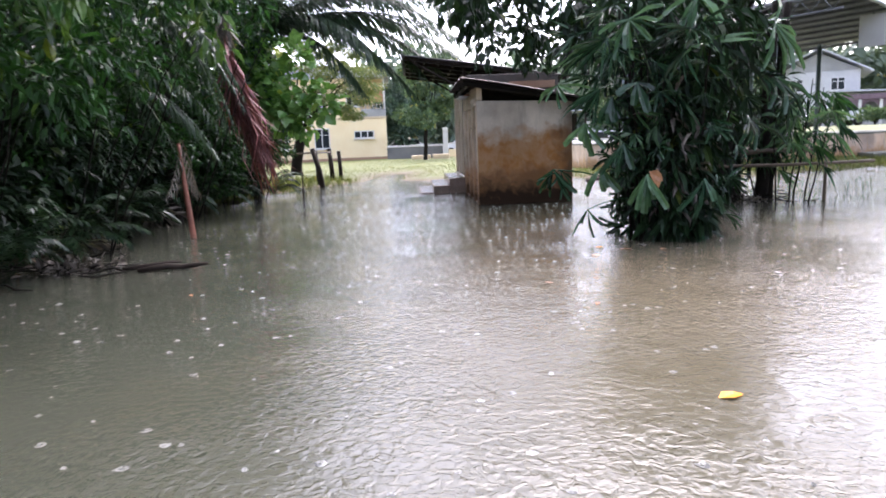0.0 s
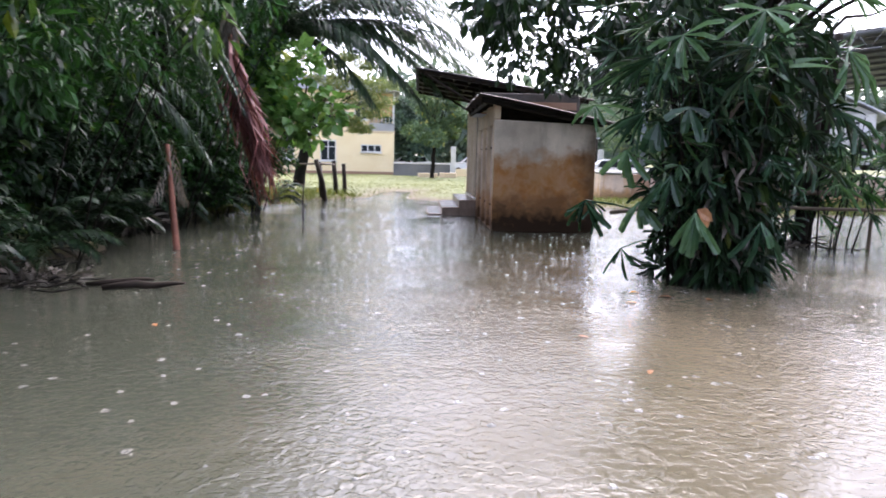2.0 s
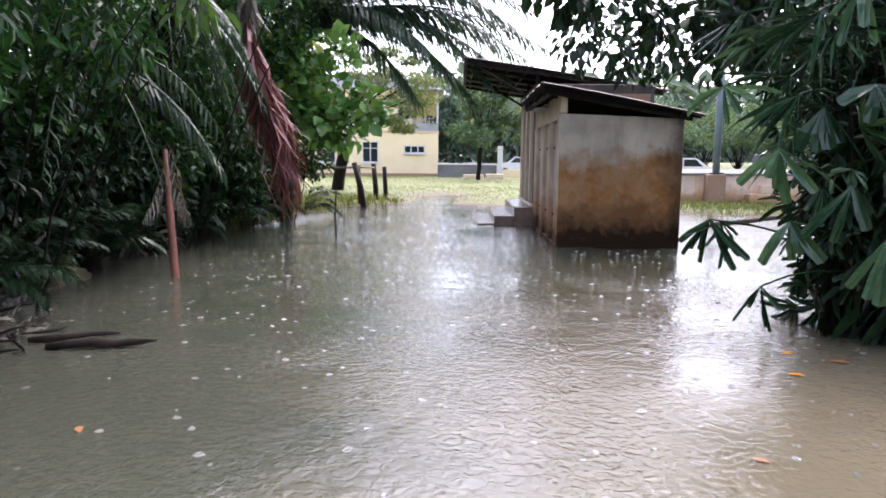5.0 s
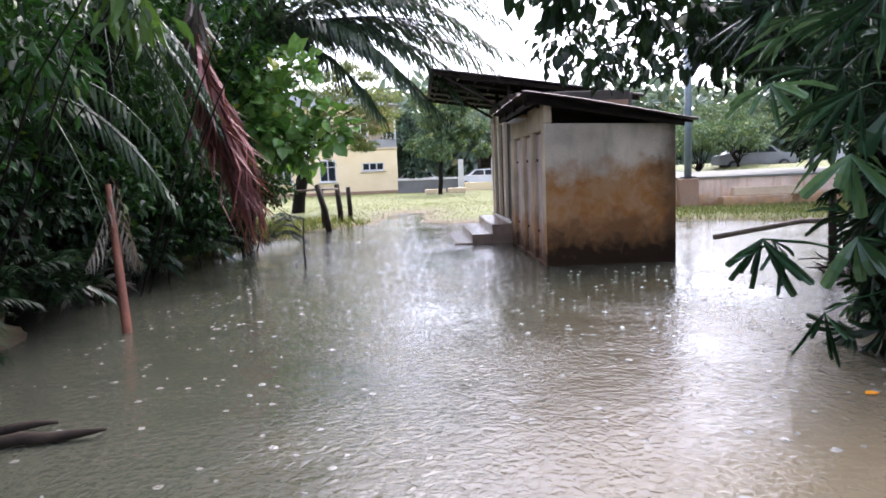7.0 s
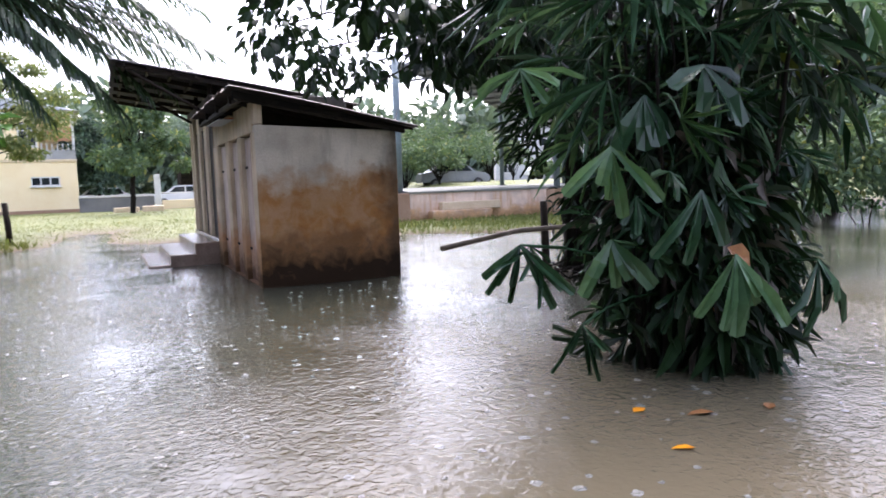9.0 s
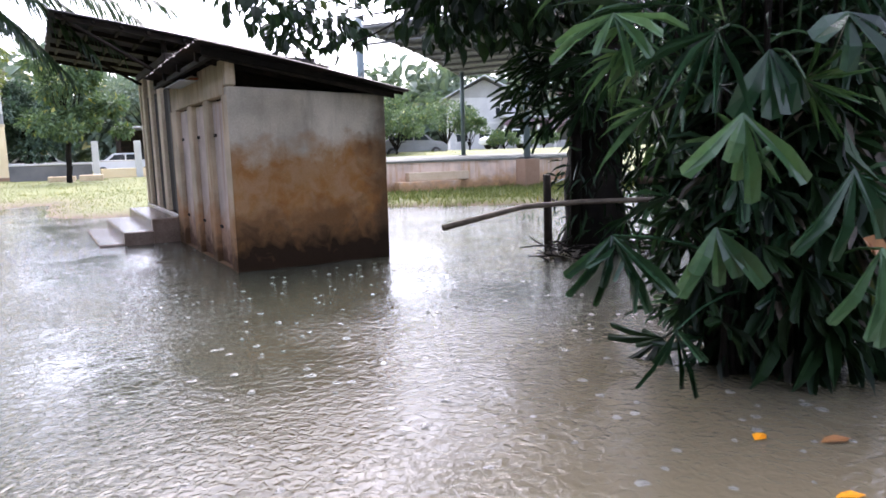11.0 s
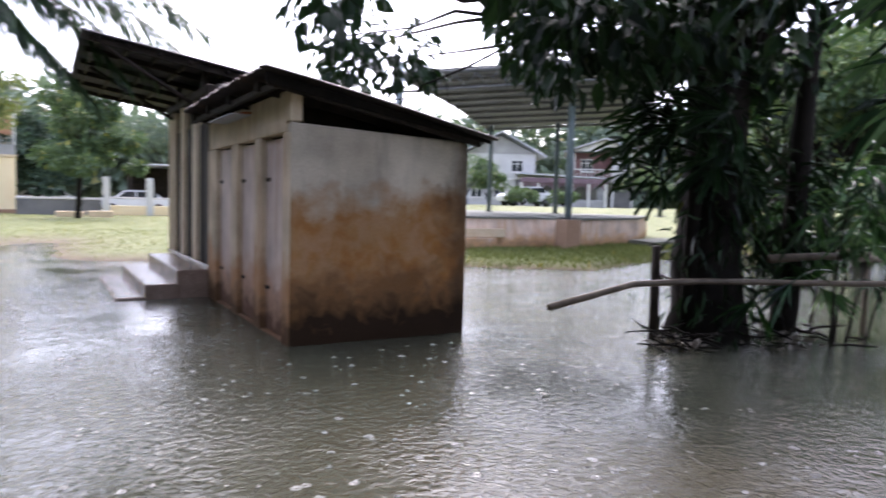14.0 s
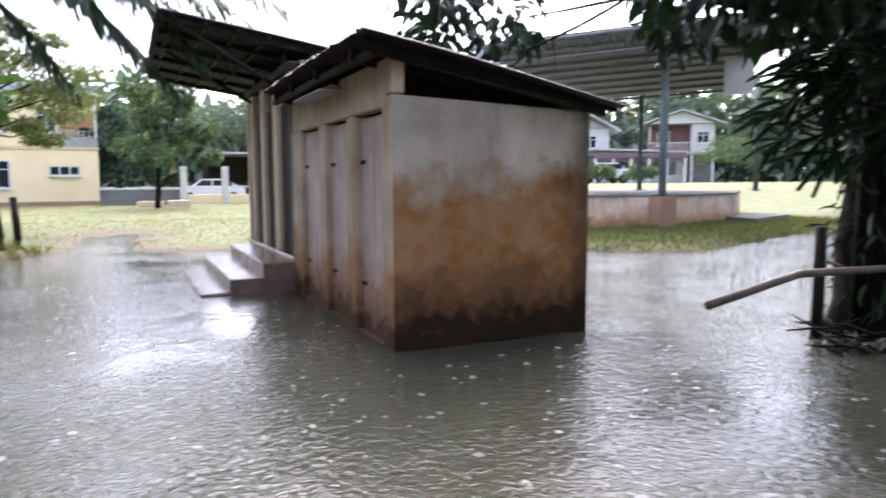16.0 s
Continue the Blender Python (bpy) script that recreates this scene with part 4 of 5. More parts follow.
rs = np.random.RandomState(5)
rng = random.Random(5)
loose_tree("tree", (-1.95, 44.5, 0.12), rs, rng, (0.15, 0, 3.0), [(rng.gauss(0, 0.95) + 0.25, rng.gauss(0, 0.9), rng.uniform(2.5, 6.6)) for _ in range(26)], 8200, 0.26, M_FAR, "uneven green tree on the grass before the wall", 0.13, (0.5, 0.95), 0.7)
loose_tree("tree", (-4.3, 54.0, 0.12), rs, rng, (0.1, 0, 2.4), [(rng.gauss(0, 1.2), rng.gauss(0, 1.0), rng.uniform(1.8, 5.4)) for _ in range(22)], 6500, 0.3, M_FAR_DARK, "dark blue-green tree behind the boundary wall", 0.16, (0.7, 1.2), 0.75)
branch_tree("tree", (3.2, 60, 0.12), rs, rng, 7.5, 3.8, 4200, 0.34, M_FAR_HAZED, "tree behind the boundary wall, leaves paled for rain haze", 0.18, 0.3, 11)
branch_tree("tree", (9.0, 58, 0.12), rs, rng, 7.5, 4.2, 4200, 0.34, M_FAR_HAZED, "tree behind the boundary wall, leaves paled for rain haze", 0.18, 0.3, 11)
loose_tree("tree", (-6.9, 29.3, 0.1), rs, rng, (0.45, -0.1, 2.5), [(0.9, -0.3, 4.6), (1.7, -0.6, 4.2), (2.3, 0.2, 3.6), (2.9, -0.4, 3.9), (3.2, 0.3, 3.2), (2.4, -0.8, 2.8), (3.7, -0.2, 4.3), (1.4, 0.5, 5.2), (2.2, -0.2, 5.4), (-0.6, -0.5, 5.0), (-1.3, 0.4, 4.4), (0.3, 0.8, 5.6), (1.5, -0.9, 3.2), (-0.4, -0.9, 4.0), (3.0, -0.6, 5.0), (-1.9, -0.3, 3.6), (1.0, 0.2, 3.7), (2.7, -0.1, 2.5), (3.5, -0.5, 3.6), (1.9, 0.4, 4.7), (2.6, 0.5, 4.5), (0.4, -0.6, 3.4)], 10500, 0.14, M_LEAF_PALE, "thin yellow-green tree leaning over the grass", 0.23, (0.45, 0.8), 0.32, 0.4)
for x, y, h, s in ((15.5, 45, 4.2, 2.1), (20.5, 47, 4.0, 2.0), (12.0, 47, 4.8, 2.4), (14.2, 40.6, 2.6, 1.3), (12.6, 42.0, 3.4, 1.6), (22.6, 47.5, 3.0, 1.3), (26.0, 48.5, 1.3, 1.1), (28.8, 47.5, 1.2, 1.0), (41.5, 53, 4.4, 2.2)):
    branch_tree("small_tree", (x, y, height(x, y)), rs, rng, h, s, 2200, 0.2, M_FAR, "small bright green garden tree", 0.08, 0.06, 13)

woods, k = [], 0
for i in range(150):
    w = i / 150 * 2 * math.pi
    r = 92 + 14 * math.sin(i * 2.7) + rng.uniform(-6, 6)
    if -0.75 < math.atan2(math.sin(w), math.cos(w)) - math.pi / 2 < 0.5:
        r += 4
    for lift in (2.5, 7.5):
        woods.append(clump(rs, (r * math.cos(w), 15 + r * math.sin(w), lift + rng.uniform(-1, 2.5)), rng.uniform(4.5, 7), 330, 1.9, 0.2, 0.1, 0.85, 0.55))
tagged(leaf_object("far_woods", woods, M_FAR_HAZED), "belt of far trees, rain haze put into its pale green", "woods", kind="stuff")


# ---- grass ----
def grass_patch(n, where, size, seed):
    r = np.random.RandomState(seed)
    pos = []
    while len(pos) < n:
        x, y = where(r)
        z = height(x, y)
        if z > -0.03:
            pos.append((x, y, z))
    along = r.normal(scale=0.35, size=(n, 3)) + np.array((0, 0, 1.0))
    normal = r.normal(size=(n, 3)) * np.array((1, 1, 0.2))
    ln = size * r.uniform(0.5, 1.4, n)
    return leaves_data(pos, along, normal, ln, ln * 0.16, BLADE, BLADE_F)


tagged(leaf_object("grass", [
    grass_patch(26000, lambda r: (r.uniform(-9, 16), 20 + 14 * r.random_sample() ** 1.5), 0.06, 1),
    grass_patch(14000, lambda r: (r.uniform(-12, 18), r.uniform(30, 49)), 0.07, 2),
    grass_patch(5000, lambda r: (r.uniform(4, 16), r.uniform(17.5, 24)), 0.13, 3),
    grass_patch(7000, lambda r: (r.uniform(11, 19), r.uniform(19, 27)), 0.14, 5),
    grass_patch(3500, lambda r: (r.uniform(-8, -3.4), r.uniform(16, 24)), 0.2, 4)], M_GRASS), "short yellow-green grass at the edge of the flood", "grass", kind="stuff")


# ---- the bank of jungle ----
def shrub(name, at, rs, rng, blobs, leaf, mat, label, count=900, stems=True, droop=0.5, width=0.52):
    """Blobs: (x, y, z, radius) from the foot. Stems run from the foot to each clump."""
    t = thing(name, at, label, "shrub")
    chunks = []
    for n, (x, y, z, r) in enumerate(blobs):
        chunks.append(clump(rs, (x, y, z), r, int(count * r * r), leaf, droop, 0.15, 0.9, width))
        if stems and n % 4 == 0:
            tube("stem", curve_points((x * 0.15, y * 0.15, -0.1), (x, y, z), -0.35, 6, 0.1, rng), [0.014, 0.012, 0.010, 0.008, 0.006, 0.004], M_BARK, t, "", 5)
    leaf_object("foliage", chunks, mat, t, "wet leaves")
    return t


def blobs_wall(rng, n, x0, x1, y0, y1, z0, z1, r0, r1):
    return [(rng.uniform(x0, x1), rng.uniform(y0, y1), rng.uniform(z0, z1), rng.uniform(r0, r1)) for _ in range(n)]


# Rows at the lowest y are out of view, added to darken the left water.
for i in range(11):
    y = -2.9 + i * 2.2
    # The low layer takes the darker copy, as painted shade.
    shrub("jungle_shrub", (-6.7, y, 0.1), rs, rng, blobs_wall(rng, 9, -1.4, 0.9, -1.3, 1.3, 0.4, 2.4, 0.5, 0.9), 0.16, M_LEAF_DARK, "dense shrub on the flooded bank, leaves darkened for shade", 700)
    shrub("jungle_shrub", (-6.0, y + 0.6, 0.1), rs, rng, blobs_wall(rng, 13, -0.9, 1.3, -1.3, 1.3, 1.1, 3.6, 0.4, 0.75), 0.15, M_LEAF, "broad-leaved wet shrub on the bank", 800)
    shrub("jungle_shrub", (-6.6, y + 1.0, 0.2), rs, rng, blobs_wall(rng, 13, -1.4, 1.9, -1.3, 1.3, 3.2, 6.2, 0.5, 0.95), 0.17, M_LEAF, "tall broad-leaved shrub on the bank", 620)
# The trees at y = -2.5 are unseen too, added for the same darkening.
for y in (-2.5, 2.5, 7.5, 12.5, 18.0):
    branch_tree("jungle_tree", (-9.2, y, 0.3), rs, rng, 9.0, 4.2, 11000, 0.19, M_LEAF_DARK, "tall leafy tree behind the bank", 0.2, 0.25, 16, (0.8, 0))
    branch_tree("jungle_tree", (-12.5, y + 2, 0.4), rs, rng, 11.0, 4.6, 7000, 0.26, M_LEAF_DARK, "tall dark tree behind the bank", 0.25, 0.15, 16)
for i in range(16):
    y = 3.5 + i * 0.95
    fern = thing("fern", (-5.0 - 0.45 * math.sin(y * 0.55) + rng.uniform(-.4, .3), y, 0.0), "dark wet fern at the edge of the flood", "fern", "bank ferns")
    for j in range(rng.randint(6, 9)):
        a = rng.uniform(-2.2, 1.6)
        ln = rng.uniform(0.5, 1.1)
        data, rib = frond_data(rs, (0, 0, 0.05), (math.cos(a) * ln, math.sin(a) * ln, rng.uniform(0.1, 0.9)), 0.28, 0.2, 26, 0.3, 0.03)
        leaf_object("frond", [data], M_LEAF_DARK if j % 3 else M_PALM, fern)
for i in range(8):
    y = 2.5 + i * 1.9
    # Two of three use the darker copy, for shade by the water.
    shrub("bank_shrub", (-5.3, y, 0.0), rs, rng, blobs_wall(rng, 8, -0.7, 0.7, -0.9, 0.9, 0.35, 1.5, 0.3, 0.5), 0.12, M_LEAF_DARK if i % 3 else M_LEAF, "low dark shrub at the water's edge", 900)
shrub("lime_bough", (-4.6, 8.2, 0.1), rs, rng, [(2.1 + rng.uniform(-.2, .25), rng.uniform(-.5, .4), 2.85 + rng.uniform(-.3, .5), rng.uniform(0.2, 0.3)) for _ in range(5)], 0.22, M_LEAF_LIME, "lime-green bough drooping over the water", 200, True, 1.0, 0.34)
shrub("lime_bough", (-4.8, 5.8, 0.1), rs, rng, [(1.5 + rng.uniform(-.4, .4), rng.uniform(-.5, .5), 3.0 + rng.uniform(-.4, .5), rng.uniform(0.22, 0.34)) for _ in range(5)], 0.2, M_LEAF_LIME, "lime-green bough drooping over the water", 300, True, 0.9, 0.4)
for x, y, n in ((-4.9, 5.2, 90), (-5.2, 8.8, 80), (-5.4, 11.6, 80)):
    heap = thing("dead_leaf_heap", (x, y, 0.05), "heap of withered brown leaves on the bank", "leaf heap")
    leaf_object("litter", [clump(rs, (0, 0, 0.1), 0.6, n, 0.3, 0.5, 0.1, 0.5, 0.14)], M_DEADGREY, heap)
# the bank's deep shade, put into near-black leaves behind the first ones
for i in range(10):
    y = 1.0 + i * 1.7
    shrub("understorey_shrub", (-5.5, y, 0.05), rs, rng, blobs_wall(rng, 7, -0.6, 0.35, -0.9, 0.9, 0.5, 2.3, 0.45, 0.7), 0.17, M_LEAF_DARK, "dense undergrowth on the flooded bank, shade put into its leaf colour", 620, False)
# boughs that hang over the water
for x, y, z, s, mat in ((-3.6, -1.2, 3.0, 1.2, M_LEAF), (-3.4, 1.2, 3.3, 1.2, M_LEAF), (-3.9, 3.6, 2.7, 1.0, M_LEAF), (-3.5, 5.2, 3.2, 1.0, M_LEAF), (-4.0, 6.4, 2.5, 1.0, M_LEAF), (-2.9, 6.8, 4.0, 1.0, M_LEAF), (-4.0, 8.2, 2.9, 1.0, M_LEAF), (-2.9, 8.8, 4.3, 1.0, M_LEAF), (-3.4, 10.6, 4.2, 0.9, M_LEAF), (-2.4, 11.6, 5.0, 1.0, M_LEAF_DARK)):
    shrub("hanging_bough", (x - 2.5, y, 0.2), rs, rng, [(2.5 + rng.uniform(-.7, .7), rng.uniform(-.8, .8), z - 0.2 + rng.uniform(-.5, .6), rng.uniform(0.35, 0.6) * s) for _ in range(7)], 0.18, mat, "leafy bough hanging over the water", 420, True, 0.8, 0.36)
shrub("lime_shrub", (-4.9, 17.0, 0.05), rs, rng, [(rng.uniform(-0.6, 1.85), rng.uniform(-.8, .8), rng.uniform(2.0, 3.8), rng.uniform(0.35, 0.55)) for _ in range(19)], 0.29, M_LEAF_SHRUB, "bright green broad-leaved shrub with wet leaves", 250, True, 0.15, 0.85)


# ---- palms ----
def feather_palm(at, rs, rng, fronds, label, trunk_top, leaf=M_PALM, trunk_r=0.14, pairs=54, width=0.03, hang=0.75):
    """fronds: (dx, dy, dz, sag, leaflet) of each tip from the crown."""
    t = thing("palm", at, label, "palm")
    crown = Vector(trunk_top)
    tube("trunk", curve_points((0, 0, -0.3), crown, 0, 7, 0.05, rng), [trunk_r * 1.4, trunk_r * 1.1, trunk_r, trunk_r, trunk_r, trunk_r, trunk_r * 1.1], M_BARK, t, "ringed dark trunk", 10, 0.1, rng)
    for dx, dy, dz, sag, lf in fronds:
        data, rib = frond_data(rs, crown, crown + Vector((dx, dy, dz)), sag, lf, pairs, hang, width)
        fr = leaf_object("frond", [data], leaf, t)
        tube("rib", rib, [0.03 - 0.025 * i / 13 for i in range(14)], leaf, fr, "", 5)
    return t


feather_palm((-5.6, 19.0, 0.1), rs, rng, [(5.8, 0.0, -0.5, 0.75, 0.95), (4.1, 0.0, -1.7, 0.92, 0.9), (5.1, -0.5, 0.7, 0.82, 0.95), (4.9, 1.0, -0.5, 0.82, 0.9), (3.2, -1.3, -0.8, 0.75, 0.9), (4.2, -0.6, 1.7, 0.61, 0.9), (2.7, 0.3, 2.5, 0.48, 0.9), (5.5, -1.1, 0.1, 0.92, 0.95), (2.8, -0.5, -1.7, 0.68, 0.85), (3.6, 0.8, 0.9, 0.75, 0.9), (4.9, 0.5, -1.1, 0.85, 0.9), (5.6, 0.4, -0.9, 0.95, 0.95), (5.2, -0.4, -0.2, 1.02, 0.95), (4.5, -0.3, -1.3, 1.02, 0.9), (3.6, -0.4, -1.2, 0.88, 0.9), (4.6, 0.2, 0.3, 1.02, 0.95),
                                         (1.5, -4.2, 0.6, 0.68, 0.8), (2.8, -3.2, 0.5, 0.68, 0.85), (-2.5, -3.5, 1.0, 0.61, 0.8), (-4, 0.5, 0.5, 0.68, 0.8), (1.5, 3.8, 0.4, 0.68, 0.8), (0.8, -1.0, 3.0, 0.20, 0.9)],
             "tall feather palm arching over the flooded path", (0.6, 0, 4.4), pairs=66, width=0.032, hang=0.45)
drooping = []
for k in range(17):
    w, reach = -2.9 + k * 0.235 + rng.uniform(-0.1, 0.1), rng.uniform(0.9, 1.7)
    drooping.append((math.cos(w) * reach, math.sin(w) * reach, rng.uniform(-1.9, -0.5), rng.uniform(0.5, 0.9), 0.27))
feather_palm((-5.15, 12.2, 0.1), rs, rng, drooping, "small feather palm with short drooping fronds on the bank", (0.1, 0, 3.4), pairs=34, width=0.03)
feather_palm((-5.4, 10.6, 0.1), rs, rng, [(1.5, -1.0, -1.3, 0.5, 0.4), (1.6, 0.4, -1.2, 0.5, 0.4), (0.6, -1.7, -1.2, 0.5, 0.4), (1.2, 1.2, -1.1, 0.5, 0.4), (1.8, -0.2, -0.6, 0.5, 0.4)],
             "small feather palm among the bank shrubs", (0.1, 0, 2.3), pairs=26, width=0.024)

# the dead, red frond that hangs to the water
dead = thing("dead_frond", (-4.2, 13.3, 3.3), "dead red-brown palm frond hanging down to the water", "palm frond")
def hanging_strips(rs, n, spread, length, top, drop, lean):
    """Withered strips that hang from the upper part of a stalk, splaying as they fall."""
    t = rs.random(n)
    pos = np.stack([lean[0] * t * drop, lean[1] * t * drop, top - t * drop], 1) + rs.normal(scale=0.025, size=(n, 3))
    along = np.stack([rs.normal(scale=spread, size=n) + lean[0], rs.normal(scale=spread, size=n) + lean[1], -np.ones(n)], 1)
    ln = length * rs.uniform(0.5, 1.15, n)
    return leaves_data(pos, along, rs.normal(size=(n, 3)), ln, rs.uniform(0.035, 0.09, n), BLADE, BLADE_F)


tagged(leaf_object("withered_leaflet", [hanging_strips(rs, 260, 0.15, 1.6, 0.1, 1.6, (0.24, 0.05)), hanging_strips(rs, 110, 0.24, 0.95, 0.2, 1.2, (0.08, 0.05))], M_DEAD, dead), "withered red-brown leaflets", kind="stuff")
tube("rib", [(0, 0, 0.3), (0.05, 0, -0.5), (0.2, 0.05, -1.5), (0.5, 0.1, -2.9)], [0.045, 0.04, 0.03, 0.012], M_RED, dead, "", 6)
tagged(leaf_object("withered_leaflet", [hanging_strips(rs, 110, 0.16, 0.9, 0.9, 1.0, (-0.02, 0.05))], M_DEADGREY, dead), "withered grey leaflets", kind="stuff")

stem = thing("red_stem", (-3.85, 9.92, 0), "bare red-brown palm stalk leaning in the water", "stalk")
tube("stalk", curve_points((0, 0, -0.2), (-0.25, 0.35, 1.5), 0.03, 7), [0.055, 0.05, 0.048, 0.045, 0.04, 0.035, 0.03], M_RED, stem, "", 8, 0.08, rng)
for i in range(5):
    leaf_object("withered_leaf", [frond_data(rs, (-0.2, 0.35, 1.35 + 0.1 * i), (-0.25 + 0.25 * math.cos(i * 2.1), 0.3 + 0.25 * math.sin(i * 2.1), 0.75), -0.1, 0.3, 8, 1.2, 0.016)[0]], M_DEADGREY, stem, "withered grey leaf")


# ---- fan palm clump in the water ----
fan = thing("fan_palm", (3.15, 8.2, 0), "dense clump of fan palms standing in the flood water", "fan palm")


def fan_leaf(parent, root, tip, facing, down, size, blades, spread, mat=M_FAN, broad=0.11, pointed=False):
    stalk = tube_data(curve_points(root, tip, -0.08, 5), [0.011, 0.01, 0.009, 0.008, 0.007], 4)
    blade = fan_data(rs, tip, facing, down, size, blades, spread, broad, pointed)
    return leaf_object("fan_leaf", [(np.array([tuple(p) for p in stalk[0]]), stalk[1]), blade], mat, parent)


for i in range(34):
    w, r = rng.uniform(0, 6.28), 0.42 * math.sqrt(rng.random())
    base = Vector((-0.04 + math.cos(w) * r, math.sin(w) * r * 0.8, -0.3))
    topz = rng.choice((rng.uniform(1.0, 2.6), rng.uniform(2.4, 3.9)))
    top = base + Vector((math.cos(w) * 0.16 * topz + 0.06 * topz, math.sin(w) * 0.14 * topz, topz))
    tube("stem", curve_points(base, top, 0, 6, 0.04, rng), [0.026, 0.022, 0.018, 0.014, 0.01, 0.007], M_BARK, fan, "", 6)
    for j in range(rng.randint(9, 12)):
        a = rng.uniform(0, 6.28)
        root = base.lerp(top, rng.uniform(0.3, 1.0))
        s = rng.uniform(0.1, 0.28) + 0.4 * max(0, root.z - 0.8) / 2 * rng.uniform(0.6, 1.4)
        tip = root + Vector((math.cos(a) * s, math.sin(a) * s, rng.uniform(-0.2, 0.4)))
        out = Vector((math.cos(a), math.sin(a), -0.7))
        face = Vector((math.cos(a) * 0.6, math.sin(a) * 0.6, 0.7)) + Vector([rng.gauss(0, 0.45) for _ in range(3)])
        # Light painted by height: brighter leaf colours above, near black below.
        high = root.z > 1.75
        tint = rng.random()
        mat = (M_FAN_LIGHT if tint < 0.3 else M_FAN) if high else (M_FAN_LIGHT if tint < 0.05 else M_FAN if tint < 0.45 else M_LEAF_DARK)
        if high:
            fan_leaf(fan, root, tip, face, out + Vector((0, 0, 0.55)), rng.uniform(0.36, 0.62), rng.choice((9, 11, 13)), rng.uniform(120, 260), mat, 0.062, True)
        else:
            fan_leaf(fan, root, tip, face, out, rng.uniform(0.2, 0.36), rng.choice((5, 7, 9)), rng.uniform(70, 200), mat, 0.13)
for tip, facing, size, n, fanned, broad, mat in (((1.62, 8.0, 0.95), (-0.4, -0.9, 0.1), 0.44, 9, 130, 0.1, M_FAN), ((1.72, 8.05, 0.93), (0.3, -0.9, 0.2), 0.36, 6, 150, 0.09, M_FAN), ((2.05, 8.0, 0.42), (-0.5, -0.9, 0.1), 0.36, 7, 120, 0.08, M_FAN), ((2.2, 7.9, 0.95), (-0.6, -0.8, 0.25), 0.5, 5, 80, 0.17, M_FAN_LIGHT),
                                                  ((2.62, 7.32, 0.88), (-0.4, -0.9, 0.2), 0.5, 7, 85, 0.16, M_FAN_LIGHT), ((2.3, 7.7, 1.8), (-0.6, -0.7, 0.5), 0.46, 4, 90, 0.2, M_FAN), ((2.55, 7.5, 1.95), (-0.3, -0.8, 0.6), 0.46, 4, 110, 0.2, M_FAN),
                                                  ((1.95, 7.55, 1.5), (-0.5, -0.8, 0.1), 0.4, 5, 95, 0.18, M_FAN_LIGHT), ((1.7, 8.1, 2.0), (-0.5, -0.7, 0.5), 0.5, 7, 200, 0.1, M_FAN_LIGHT), ((2.35, 7.3, 1.25), (-0.4, -0.9, 0.1), 0.42, 4, 80, 0.15, M_FAN),
                                                  ((3.3, 7.35, 0.8), (0.1, -0.9, 0.2), 0.45, 7, 90, 0.16, M_FAN), ((2.5, 7.7, 2.7), (-0.5, -0.7, 0.6), 0.55, 9, 200, 0.12, M_FAN_LIGHT), ((3.2, 7.4, 2.9), (0, -0.8, 0.6), 0.6, 10, 220, 0.11, M_FAN_LIGHT), ((4.3, 7.9, 2.6), (0.4, -0.8, 0.5), 0.65, 10, 200, 0.1, M_FAN_LIGHT),
                                                  ((4.5, 8.3, 2.0), (0.5, -0.7, 0.5), 0.65, 10, 200, 0.1, M_FAN), ((4.4, 8.8, 1.5), (0.5, -0.6, 0.6), 0.6, 9, 200, 0.1, M_FAN)):
    tip = Vector(tip) - Vector((3.15, 8.2, 0))
    fan_leaf(fan, Vector((tip.x * 0.2, tip.y * 0.2, max(0.5, tip.z * 0.6))), tip, facing, (0.1 * (tip.x > 0.6) * 8, -0.1, -1 + 0.6 * (tip.x > 0.6)), size, n, fanned, mat, broad)
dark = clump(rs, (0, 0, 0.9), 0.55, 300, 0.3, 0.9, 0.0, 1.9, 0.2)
# Low and inner leaves carry the clump's self-shadow as dark colour.
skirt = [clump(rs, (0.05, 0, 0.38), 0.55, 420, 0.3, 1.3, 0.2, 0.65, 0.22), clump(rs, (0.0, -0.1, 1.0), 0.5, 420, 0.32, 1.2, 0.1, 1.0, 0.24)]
leaf_object("lower_leaves", skirt, M_LEAF_DARK, fan, "drooping leaves over the water, shade put into their colour")
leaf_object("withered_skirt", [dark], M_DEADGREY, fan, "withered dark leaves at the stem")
leaf_object("inner_leaves", [clump(rs, (0.0, 0.1, 1.3), 0.44, 1200, 0.32, 0.9, 0.0, 2.3, 0.22), clump(rs, (0.4, 0.1, 2.5), 0.8, 350, 0.34, 0.8, 0.1, 1.0, 0.22)], M_LEAF_DARK, fan, "inner leaves, near black for the shade within the clump")


# ---- the big tree over the water ----
big = thing("big_tree", (5.27, 12.65, 0), "big dark broad-leaved tree standing in the water", "tree")
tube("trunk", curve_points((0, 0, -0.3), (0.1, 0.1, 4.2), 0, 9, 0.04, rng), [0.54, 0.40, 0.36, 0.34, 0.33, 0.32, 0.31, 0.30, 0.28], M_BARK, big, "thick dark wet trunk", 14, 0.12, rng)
chunks = []
tips = []
for i in range(20):
    w = rng.uniform(-2.4, 0.4)
    r = rng.uniform(0.8, 3.6)
    tips.append(Vector((math.cos(w) * r, math.sin(w) * r, 4.1 + rng.uniform(0.3, 2.6))))
tips += [Vector((-4.6 + 0.95 * (i % 5) + rng.uniform(-.3, .3), -4.6 + 0.9 * (i // 5) + rng.uniform(-.3, .3), 3.35 + rng.uniform(-.25, .55))) for i in range(0, 25, 2)]
